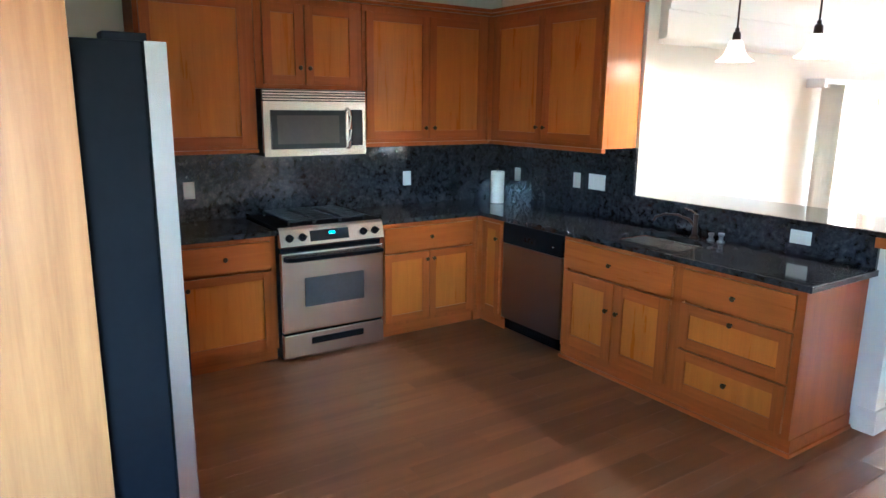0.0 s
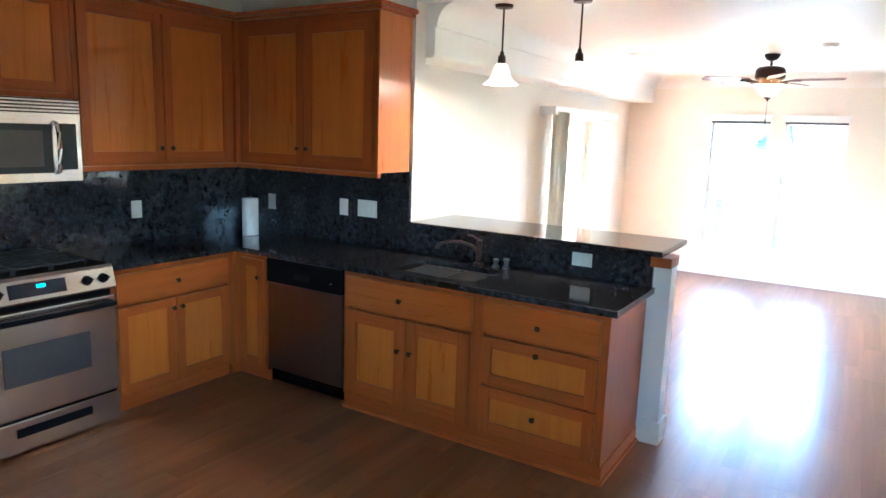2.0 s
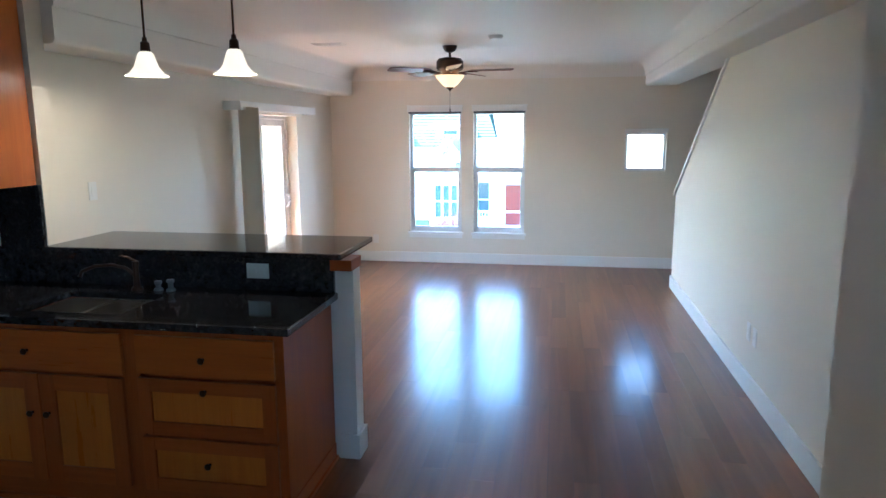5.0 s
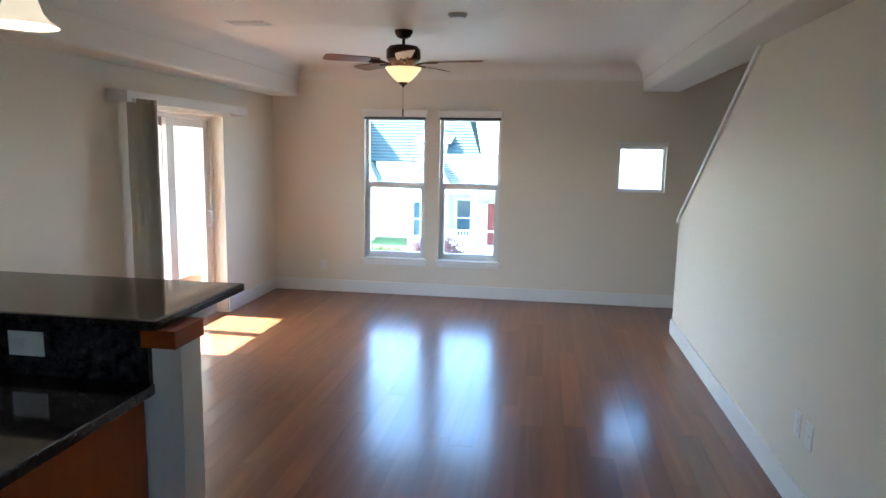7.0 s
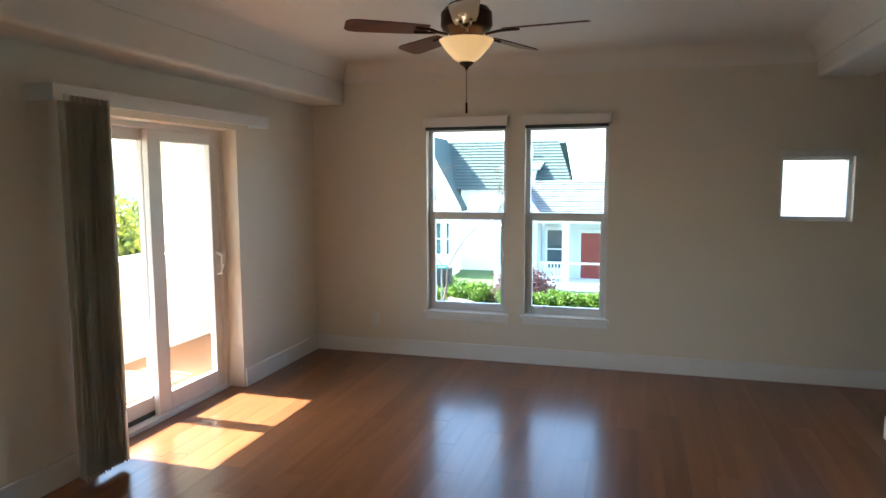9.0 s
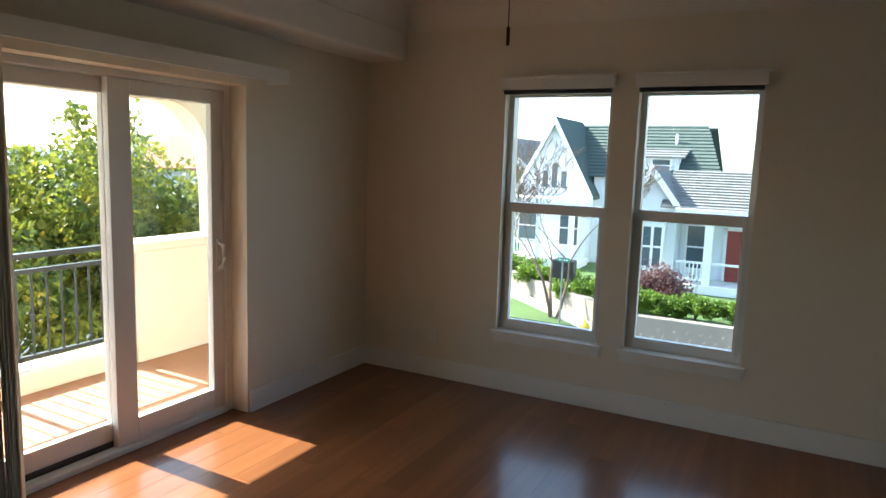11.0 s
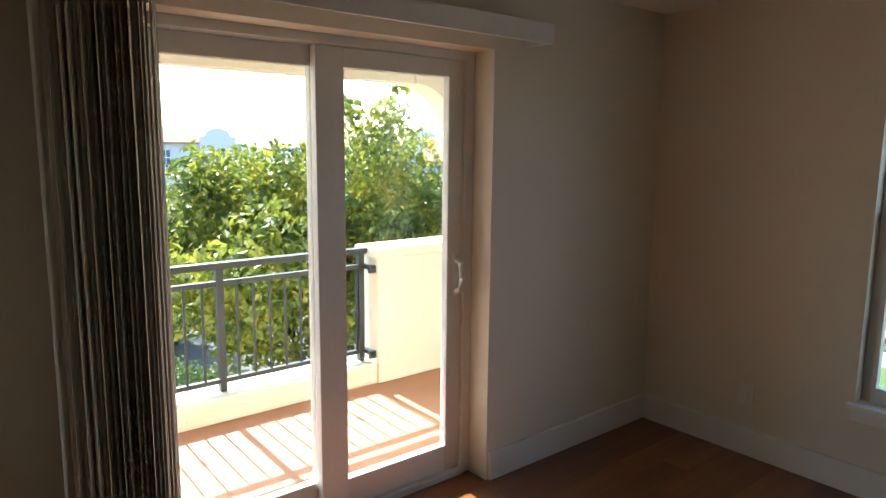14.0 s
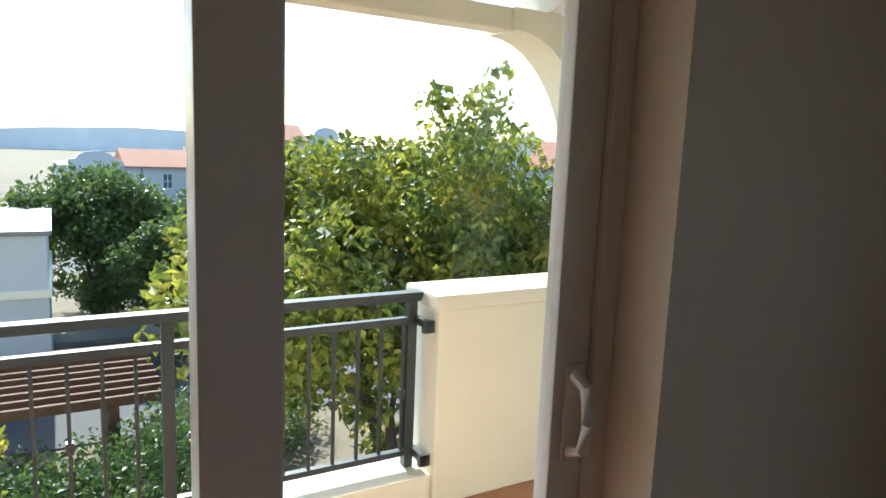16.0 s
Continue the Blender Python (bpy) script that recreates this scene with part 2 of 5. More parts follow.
M_LEAF_D = leaf("dark_leaves", [(0.03, 0.06, 0.02), (0.06, 0.11, 0.03), (0.12, 0.17, 0.045)])
M_LEAF_G = leaf("street_tree_leaves", [(0.04, 0.075, 0.02), (0.09, 0.14, 0.035), (0.17, 0.2, 0.06)])
M_HEDGE = leaf("hedge_leaves", [(0.06, 0.12, 0.01), (0.13, 0.22, 0.02), (0.2, 0.28, 0.03)])
M_PURPLE = leaf("plum_leaves", [(0.07, 0.03, 0.035), (0.15, 0.07, 0.07), (0.2, 0.11, 0.09)])
M_TIMBER = plain("pergola_timber", (0.12, 0.06, 0.035), 0.8, grain=15, vary=0.25, relief=0.3)
M_YELLOW = plain("hydrant_yellow", (0.75, 0.5, 0.03), 0.5)
M_SIGN = plain("sign_green", (0.0, 0.22, 0.14), 0.5, vary=0.05)
# Distance haze is painted in: a near-white base colour for the hills.
M_HILL = plain("hill_painted_haze", (0.85, 0.88, 0.9), 0.95, grain=0.2, vary=0.15, relief=0, patch=0.02)
M_GREYMETAL = plain("grey_metal", (0.2, 0.21, 0.22), 0.5, 0.5)


# ---- shapes ----
def add_box(bm, b, bevel=0.0):
    x0, y0, z0, x1, y1, z1 = b
    r = bmesh.ops.create_cube(bm, size=1.0, matrix=Matrix.Translation(((x0 + x1) / 2, (y0 + y1) / 2, (z0 + z1) / 2)) @ Matrix.Diagonal((abs(x1 - x0), abs(y1 - y0), abs(z1 - z0), 1)))
    if bevel:
        es = {e for v in r["verts"] for e in v.link_edges}
        bmesh.ops.bevel(bm, geom=list(es), offset=bevel, segments=2, profile=0.7, affect="EDGES")


def add_rod(bm, a, b, r0, r1=None, seg=12, caps=True):
    a, b = Vector(a), Vector(b)
    d = b - a
    m = Matrix.Translation((a + b) / 2) @ d.to_track_quat("Z", "Y").to_matrix().to_4x4()
    bmesh.ops.create_cone(bm, cap_ends=caps, segments=seg, radius1=r0, radius2=r0 if r1 is None else r1, depth=d.length, matrix=m)


def add_lathe(bm, profile, at, seg=28, close=False):
    rings = []
    for r, z in profile:
        rings.append([bm.verts.new((at[0] + r * math.cos(2 * math.pi * i / seg), at[1] + r * math.sin(2 * math.pi * i / seg), at[2] + z)) for i in range(seg)])
    for a, b in zip(rings, rings[1:]):
        for i in range(seg):
            bm.faces.new((a[i], a[(i + 1) % seg], b[(i + 1) % seg], b[i]))
    if close:
        bm.faces.new(rings[0][::-1])
        bm.faces.new(rings[-1])


def add_prism(bm, outline, axis, lo, hi):
    """An outline in the two other axes, drawn out along one axis."""
    def put(u, v, w):
        return {"x": (w, u, v), "y": (u, w, v), "z": (u, v, w)}[axis]
    a = [bm.verts.new(put(u, v, lo)) for u, v in outline]
    b = [bm.verts.new(put(u, v, hi)) for u, v in outline]
    bm.faces.new(a[::-1])
    bm.faces.new(b)
    for i in range(len(a)):
        j = (i + 1) % len(a)
        bm.faces.new((a[i], a[j], b[j], b[i]))


def add_tube(bm, points, radius, seg=10):
    pts = [Vector(p) for p in points]
    rings = []
    for i, p in enumerate(pts):
        d = (pts[min(i + 1, len(pts) - 1)] - pts[max(i - 1, 0)]).normalized()
        q = d.to_track_quat("Z", "Y")
        r = radius[i] if isinstance(radius, (list, tuple)) else radius
        rings.append([bm.verts.new(p + q @ Vector((r * math.cos(2 * math.pi * k / seg), r * math.sin(2 * math.pi * k / seg), 0))) for k in range(seg)])
    for a, b in zip(rings, rings[1:]):
        for i in range(seg):
            bm.faces.new((a[i], a[(i + 1) % seg], b[(i + 1) % seg], b[i]))
    bm.faces.new(rings[0][::-1])
    bm.faces.new(rings[-1])


def finish(name, bm, mat, parent=None, origin=(0, 0, 0), smooth=False):
    bmesh.ops.recalc_face_normals(bm, faces=bm.faces[:])
    if any(origin):
        bmesh.ops.translate(bm, verts=bm.verts[:], vec=-Vector(origin))
    me = bpy.data.meshes.new(name)
    bm.to_mesh(me)
    bm.free()
    me.materials.append(mat)
    if smooth:
        me.polygons.foreach_set("use_smooth", [True] * len(me.polygons))
        me.set_sharp_from_angle(angle=radians(35))
    ob = new(name, me)
    if parent is not None:
        ob.parent = parent
    else:
        ob.location = origin
    return ob


class Thing:
    """A top-level empty at the base of a thing; its parts are given in world metres."""

    def __init__(self, name, at, label, category, group="", kind=""):
        self.at = Vector(at)
        self.ob = tagged(new(name), label, category, group, kind)
        self.ob.location = at
        self.ob.empty_display_size = 0.1

    def settle(self, at, size=(1, 1, 1)):
        """Sets the finished thing down at a place, at a size."""
        self.ob.location, self.ob.scale = at, size

    def boxes(self, name, bs, mat, bevel=0.0, parent=None, label=""):
        bm = bmesh.new()
        for b in bs:
            add_box(bm, b, bevel)
        return self.done(name, bm, mat, parent, label, False)

    def done(self, name, bm, mat, parent=None, label="", smooth=True):
        ob = finish(name, bm, mat, parent or self.ob, self.at, smooth)
        return tagged(ob, label) if label else ob

    def each(self, name, bs, mat, bevel=0.0, parent=None, label=""):
        return [self.boxes(name, [b], mat, bevel, parent, label) for b in bs]

    def rods(self, name, rs, mat, seg=12, parent=None, label=""):
        bm = bmesh.new()
        for a, b, r in rs:
            add_rod(bm, a, b, r, seg=seg)
        return self.done(name, bm, mat, parent, label)

    def lathe(self, name, profile, at, mat, seg=28, close=False, parent=None, label=""):
        bm = bmesh.new()
        add_lathe(bm, profile, at, seg, close)
        return self.done(name, bm, mat, parent, label)


def structure(name, bs, mat, label="", bevel=0.0, category="wall"):
    bm = bmesh.new()
    for b in bs:
        add_box(bm, b, bevel)
    return tagged(finish(name, bm, mat), label, category, kind="structure")


# ---- the rooms ----
XL, YW, XR = 1.37, 5.45, 5.60          # living room: door wall, window wall, stair wall
CEIL, KCEIL = 2.52, 2.74
OUT = 0.24                             # thickness of the outer walls

structure("wall_range", [(-0.15, -4.18, 0, 0, 0.15, KCEIL)], M_KWALL, "pale green-cream painted kitchen wall")
structure("wall_sink", [(0, 0.022, 0, 1.60, 0.14, KCEIL)], M_WALL, "cream painted wall stub behind the sink counter")
structure("wall_fridge", [(-0.15, -4.33, 0, 3.06, -4.18, KCEIL), (3.06, -5.45, 0, 3.2, -4.18, KCEIL)], M_WALL, "cream painted wall behind the refrigerator")
structure("wall_hall_end", [(3.06, -5.6, 0, 5.54, -5.45, KCEIL)], M_WALL, "cream painted wall closing the hall")
HX, HY = 4.80, -1.97                   # hall wall and its corner
structure("wall_hall_side", [(HX, -2.9, 0, HX + 0.12, HY, KCEIL), (HX + 0.12, HY - 0.12, 0, XR, HY, KCEIL), (HX + 0.12, -2.9, 0, 5.54, -2.78, KCEIL),
    # opening left for the unseen window that brightens the kitchen
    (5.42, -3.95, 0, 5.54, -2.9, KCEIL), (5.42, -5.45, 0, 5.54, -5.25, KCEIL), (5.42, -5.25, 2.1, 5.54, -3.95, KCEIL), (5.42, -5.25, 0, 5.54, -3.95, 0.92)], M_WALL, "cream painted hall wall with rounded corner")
DY0, DY1, DZ = 2.83, 4.25, 1.89        # patio door opening
structure("wall_door", [(XL - OUT, 0.14, 0, XL, DY0, KCEIL), (XL - OUT, DY1, 0, XL, YW + OUT, KCEIL), (XL - OUT, DY0, DZ, XL, DY1, KCEIL)], M_WALL, "cream painted wall round the patio door")
WX = [(2.423, 3.111), (3.262, 3.925)]  # tall windows
WZ0, WZ1 = 0.403, 1.97
SX0, SX1, SZ0, SZ1 = 5.15, 5.64, 1.222, 1.694
structure("wall_window", [
    (XL, YW, 0, WX[0][0], YW + OUT, KCEIL), (WX[0][1], YW, 0, WX[1][0], YW + OUT, KCEIL), (WX[1][1], YW, 0, SX0, YW + OUT, KCEIL),
    (SX1, YW, 0, 6.75, YW + OUT, KCEIL),
    (WX[0][0], YW, 0, WX[0][1], YW + OUT, WZ0), (WX[1][0], YW, 0, WX[1][1], YW + OUT, WZ0), (SX0, YW, 0, SX1, YW + OUT, SZ0),
    (WX[0][0], YW, WZ1, WX[0][1], YW + OUT, KCEIL), (WX[1][0], YW, WZ1, WX[1][1], YW + OUT, KCEIL), (SX0, YW, SZ1, SX1, YW + OUT, KCEIL)],
    M_WALL, "cream painted wall with two tall windows and a small one")
bm = bmesh.new()
add_prism(bm, [(HY, 0), (4.39, 0), (4.39, 1.03), (2.32, 2.285), (2.32, KCEIL), (HY, KCEIL)], "x", XR, XR + 0.12)
tagged(finish("wall_stair", bm, M_WALL), "cream painted stair wall with a sloping top edge", "wall", kind="structure")
# Unseen filler pieces, added to keep daylight from leaking in above the ceiling.
structure("wall_over_ceiling", [(XR, 2.33, CEIL + 0.121, XR + 0.12, YW, KCEIL), (5.42, HY, CEIL + 0.121, 5.54, 0.019, KCEIL - 0.001)], M_WALL, "unseen painted filler wall blocking stray daylight above the ceiling edge")
bm = bmesh.new()
add_prism(bm, [(4.405, 1.012), (4.405, 1.052), (2.32, 2.318), (2.32, 2.278)], "x", XR - 0.02, XR + 0.14)
tagged(finish("trim_stair", bm, M_WHITE), "white sloping cap on the stair wall", "trim", kind="structure")
structure("wall_stairwell", [(6.75, -1.12, 0, 6.9, YW + OUT, KCEIL + 0.6), (XR + 0.12, -1.12, 0, 6.75, -1.0, KCEIL + 0.6)], M_WALL, "cream painted stairwell wall")

structure("ceiling_kitchen", [(-0.15, -5.6, KCEIL, 5.54, 0.14, KCEIL + 0.12), (3.34, 0.14, KCEIL, 5.54, 0.2, KCEIL + 0.12)], M_CEIL, "white painted kitchen ceiling", category="ceiling")
structure("ceiling", [(XL, 0.14, CEIL, XR + 0.12, YW, CEIL + 0.12), (1.60, 0.02, CEIL, XR + 0.12, 0.14, KCEIL), (HX, HY - 0.12, CEIL, XR + 0.12, 0.02, CEIL + 0.12), (XR + 0.12, -1.12, CEIL + 0.2, 6.75, YW, CEIL + 0.32)], M_CEIL, "white painted living room ceiling", category="ceiling")


def cove(u0, u1, low, high, side=1, n=8):
    """Outline of a soffit: flat underside, rounded edge, upright face, then a hollow curve up to the ceiling."""
    pts = [(u0, high), (u0, low)]
    for i in range(5):
        a = math.pi / 2 * i / 4
        pts.append((u1 - side * 0.03 * (1 - math.sin(a)), low + 0.03 * (1 - math.cos(a))))
    pts += [(u1, high - 0.15), (u1 + side * 0.012, high - 0.148)]
    for i in range(1, n + 1):
        a = math.pi / 2 * i / n
        pts.append((u1 + side * (0.012 + 0.13 * (1 - math.cos(a))), high - 0.148 + 0.1475 * math.sin(a)))
    return pts


bm = bmesh.new()
add_prism(bm, cove(XL, 1.67, 2.18, CEIL), "y", 0.14, YW)
tagged(finish("trim_soffit", bm, M_CEIL, smooth=True), "white painted soffit with a coved edge along the ceiling", "soffit", kind="structure")
bm = bmesh.new()
add_prism(bm, cove(XR + 0.12, 5.36, 2.25, CEIL, -1), "y", -1.0, YW)
tagged(finish("trim_beam", bm, M_CEIL, smooth=True), "white painted dropped beam above the stair wall", "beam", kind="structure")
bm = bmesh.new()
add_prism(bm, [(YW, CEIL), (YW, CEIL - 0.16)] + [(YW - 0.16 * (1 - math.cos(math.pi / 2 * i / 7)), CEIL - 0.16 + 0.1595 * math.sin(math.pi / 2 * i / 7)) for i in range(1, 8)], "x", 1.67, 5.36)
tagged(finish("trim_cove", bm, M_CEIL, smooth=True), "white painted coved corner between wall and ceiling", "trim", kind="structure")

B = 0.016
BH = 0.135
structure("baseboard", [
    (XL, 0.16, 0, XL + B, DY0 - 0.02, BH), (XL, DY1 + 0.012, 0, XL + B, YW, BH), (XL + B, YW - B, 0, 6.74, YW, BH),
    (XR - B, HY + B, 0, XR, 4.39, BH), (XR - B, 4.39, 0, XR + 0.13, 4.39 + B, BH), (HX - B, -2.9, 0, HX, HY, BH), (HX - B, HY, 0, XR - B, HY + B, BH)],
    M_WHITE, "white painted baseboard", 0.004, "baseboard")

# half wall with the bar
structure("wall_half", [(1.60, 0.022, 0, 3.32, 0.14, 1.043)], M_WHITE, "white painted half wall under the bar top")
structure("baseboard_half", [(3.225, 0.006, 0, 3.336, 0.022, BH), (3.32, 0.022, 0, 3.336, 0.14, BH), (1.61, 0.14, 0, 3.336, 0.156, BH)], M_WHITE, "white painted baseboard round the half wall", 0.004, "baseboard")
bar = Thing("bar_top", (2.45, 0.2, 1.03), "polished dark granite bar top on the half wall", "counter")
bar.boxes("slab", [(1.60, -0.03, 1.075, 3.275, 0.57, 1.107)], M_GRANITE, 0.013)
bm = bmesh.new()
add_box(bm, (3.21, -0.012, 1.018, 3.323, 0.16, 1.074), 0.004)
bar.done("end_block", bm, M_FRAME_H, label="red-brown wooden block under the bar end", smooth=False)
bm = bmesh.new()
add_prism(bm, [(0.161, 1.074), (0.161, 0.86)] + [(0.171 + 0.2 * (1 - math.cos(math.pi / 2 * i / 8)), 0.86 + 0.17 * math.sin(math.pi / 2 * i / 8)) for i in range(9)] + [(0.386, 1.074)], "x", 3.18, 3.225)
bar.done("corbel", bm, M_WHITE, label="white curved corbel", smooth=False)
bar.boxes("batten", [(1.61, 0.022, 1.044, 3.209, 0.14, 1.074)], M_FRAME_X)

# ---- windows ----
def tall_window(name, x0, x1):
    w = Thing(name, ((x0 + x1) / 2, YW + 0.1, WZ0), "white double-hung window with a raised blind above", "window", "tall windows", "structure")
    y0, y1 = YW + 0.07, YW + 0.13
    f = 0.035
    w.boxes("frame", [(x0, y0, WZ0, x0 + f, y1, WZ1), (x1 - f, y0, WZ0, x1, y1, WZ1), (x0 + f, y0, WZ0, x1 - f, y1, WZ0 + 0.05), (x0 + f, y0, WZ1 - 0.04, x1 - f, y1, WZ1)], M_VINYL, 0.004)
    zm = 1.225
    w.boxes("sash", [(x0 + f, y0 - 0.012, zm - 0.032, x1 - f, y1 - 0.01, zm + 0.032),
                     (x0 + f, y0 - 0.012, WZ0 + 0.05, x0 + f + 0.022, y0 + 0.03, zm - 0.032), (x1 - f - 0.022, y0 - 0.012, WZ0 + 0.05, x1 - f, y0 + 0.03, zm - 0.032),
                     (x0 + f + 0.022, y0 - 0.012, WZ0 + 0.05, x1 - f - 0.022, y0 + 0.03, WZ0 + 0.075)], M_VINYL, 0.003)
    gs = w.each("pane", [(x0 + f, y0 + 0.028, zm + 0.03, x1 - f, y0 + 0.032, WZ1 - 0.04), (x0 + f + 0.02, y0 + 0.008, WZ0 + 0.07, x1 - f - 0.02, y0 + 0.012, zm - 0.03)], M_GLASS)
    for g in gs:
        g.visible_shadow = False
    w.boxes("sill", [(x0 + 0.001, YW, WZ0 - 0.018, x1 - 0.001, y0 - 0.001, WZ0 + 0.006), (x0 - 0.025, YW - 0.03, WZ0 - 0.018, x1 + 0.025, YW - 0.001, WZ0 + 0.006)], M_WHITE, 0.004)
    w.boxes("apron", [(x0 - 0.01, YW - 0.012, WZ0 - 0.07, x1 + 0.01, YW - 0.001, WZ0 - 0.022)], M_WHITE, 0.003)
    b = Thing("window_blind", ((x0 + x1) / 2, YW - 0.03, 2.0), "raised white blind with a dark bottom rail", "blind", "window blinds")
    b.boxes("valance", [(x0 - 0.012, YW - 0.06, 1.965, x1 + 0.012, YW - 0.002, 2.03), (x0 - 0.02, YW - 0.066, 2.03, x1 + 0.02, YW - 0.002, 2.045)], M_WHITE, 0.004)
    b.each("slat", [(x0 + 0.006, YW - 0.045, 1.94 + 0.005 * i, x1 - 0.006, YW - 0.006, 1.9435 + 0.005 * i) for i in range(5)], M_SLOT, label="dark slat")
    return w


tall_window("window_1", *WX[0])
tall_window("window_2", *WX[1])
w = Thing("window_3", ((SX0 + SX1) / 2, YW + 0.1, SZ0), "small white fixed window beside the stairs", "window", kind="structure")
f = 0.03
w.boxes("frame", [(SX0, YW + 0.05, SZ0, SX0 + f, YW + 0.11, SZ1), (SX1 - f, YW + 0.05, SZ0, SX1, YW + 0.11, SZ1), (SX0 + f, YW + 0.05, SZ0, SX1 - f, YW + 0.11, SZ0 + f), (SX0 + f, YW + 0.05, SZ1 - f, SX1 - f, YW + 0.11, SZ1)], M_VINYL, 0.004)
g = w.boxes("pane", [(SX0 + f, YW + 0.078, SZ0 + f, SX1 - f, YW + 0.082, SZ1 - f)], M_GLASS)
g.visible_shadow = False
w.boxes("blind_rail", [(SX0 - 0.01, YW - 0.04, SZ1 - 0.005, SX1 + 0.01, YW - 0.002, SZ1 + 0.045)], M_WHITE, 0.004)

# Unseen window, added so that sky light reaches the kitchen from behind.
w = Thing("window_unseen", (5.48, -4.6, 0.92), "unseen white hall window added behind the start of the walk to light the kitchen", "window", kind="structure")
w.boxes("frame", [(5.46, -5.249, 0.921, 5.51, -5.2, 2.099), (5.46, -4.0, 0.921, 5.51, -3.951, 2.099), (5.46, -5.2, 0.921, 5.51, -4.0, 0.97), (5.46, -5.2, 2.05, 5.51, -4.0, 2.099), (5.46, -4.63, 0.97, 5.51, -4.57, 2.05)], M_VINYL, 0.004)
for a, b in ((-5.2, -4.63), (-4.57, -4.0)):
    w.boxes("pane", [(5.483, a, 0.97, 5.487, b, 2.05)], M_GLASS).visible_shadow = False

# ---- patio door ----
def patio_door():
    d = Thing("door_1", (1.22, (DY0 + DY1) / 2, 0), "white sliding glass patio door in a deep opening", "patio door", kind="structure")
    xa, xb = 1.13, 1.25
    d.boxes("frame", [(xa, DY0, 0, xb, DY0 + 0.035, DZ), (xa, DY1 - 0.046, 0, xb, DY1, DZ), (xa, DY0 + 0.035, DZ - 0.035, xb, DY1 - 0.046, DZ), (xa - 0.02, DY0 + 0.035, 0, xb + 0.01, DY1 - 0.046, 0.03)], M_VINYL, 0.004)

    def leaf_panel(name, x0, x1, y0, y1, rail_lo, z1, left, right, label):
        p = d.boxes(name, [(x0, y0, 0.032, x1, y0 + left, z1), (x0, y1 - right, 0.032, x1, y1, z1), (x0, y0 + left, 0.032, x1, y1 - right, rail_lo), (x0, y0 + left, 1.78, x1, y1 - right, z1)], M_VINYL, 0.005, label=label)
        q = finish("pane", box_mesh((x0 + 0.018, y0 + left - 0.004, rail_lo - 0.004, x0 + 0.022, y1 - right + 0.004, 1.784)), M_GLASS, p, d.at)
        q.visible_shadow = False
        return p

    leaf_panel("fixed_panel", 1.145, 1.185, DY0 + 0.036, 3.6, 0.155, DZ - 0.037, 0.1, 0.1, "fixed door panel")
    s = leaf_panel("sliding_panel", 1.195, 1.235, 3.496, DY1 - 0.047, 0.155, DZ - 0.037, 0.12, 0.082, "sliding door panel")
    bm = bmesh.new()
    add_tube(bm, [(1.237, 4.165, 0.86), (1.275, 4.165, 0.875), (1.285, 4.165, 0.93), (1.275, 4.165, 0.995), (1.237, 4.165, 1.01)], [0.014, 0.013, 0.012, 0.013, 0.014], 10)
    add_box(bm, (1.2355, 4.145, 0.84, 1.243, 4.185, 1.03), 0.003)
    d.done("handle", bm, M_VINYL, s, "white loop handle")
    d.boxes("track", [(1.186, DY0 + 0.04, 0.03, 1.192, 3.52, 0.06)], M_SLOT, label="dark track")


def box_mesh(b):
    bm = bmesh.new()
    add_box(bm, b)
    return bm


patio_door()

# vertical blind, drawn to one side
vb = Thing("vertical_blind", (1.53, 2.82, 0.02), "taupe vertical blind, vanes stacked beside the patio door", "blind")
vb.boxes("valance", [(XL + 0.158, 2.52, 1.91, XL + 0.17, 4.42, 1.99), (XL + 0.001, 2.52, 1.91, XL + 0.158, 2.532, 1.99), (XL + 0.001, 4.408, 1.91, XL + 0.158, 4.42, 1.99), (XL + 0.001, 2.532, 1.978, XL + 0.158, 4.408, 1.99)], M_WHITE, 0.003, label="white valance")
vb.boxes("head_rail", [(XL + 0.13, 2.56, 1.935, XL + 0.155, 4.38, 1.975)], M_VINYL, 0.003)
vane_bm = bmesh.new()
arc = [(-0.045 + 0.015 * i, 0.006 * (1 - ((i - 3) / 3) ** 2)) for i in range(7)]
lo = [vane_bm.verts.new((u, v, 0)) for u, v in arc]
hi = [vane_bm.verts.new((u, v, 1.9)) for u, v in arc]
for i in range(6):
    vane_bm.faces.new((lo[i], lo[i + 1], hi[i + 1], hi[i]))
bmesh.ops.solidify(vane_bm, geom=vane_bm.faces[:], thickness=0.0055)
vane_mesh = bpy.data.meshes.new("vane")
vane_bm.to_mesh(vane_mesh)
vane_bm.free()
vane_mesh.materials.append(M_BLIND)
rng = random.Random(4)
for i in range(23):
    v = new("vane", vane_mesh)
    v.parent = vb.ob
    v.matrix_basis = pose(-0.015 + rng.uniform(-0.006, 0.006), (-0.2 + i * 0.0118 if i < 22 else -0.235), 0.02, rng.uniform(-0.12, 0.12), rng.uniform(-0.12, 0.12), rng.uniform(-6, 6) - 20)
vb.rods("wand", [((1.42, 2.9, 0.75), (1.42, 2.9, 1.94), 0.0025)], M_VINYL, 8)

# ---- ceiling fan ----
FX, FY = 3.285, 3.4
fan = Thing("ceiling_fan", (FX, FY, CEIL), "bronze ceiling fan, five wooden blades and lit glass bowl", "ceiling fan")
fan.lathe("canopy", [(0.0, 0.0), (0.07, 0.0), (0.068, -0.02), (0.05, -0.05), (0.018, -0.065), (0.0, -0.065)], (FX, FY, CEIL), M_BRONZE)
fan.rods("downrod", [((FX, FY, 2.4), (FX, FY, CEIL - 0.06), 0.012)], M_BRONZE)
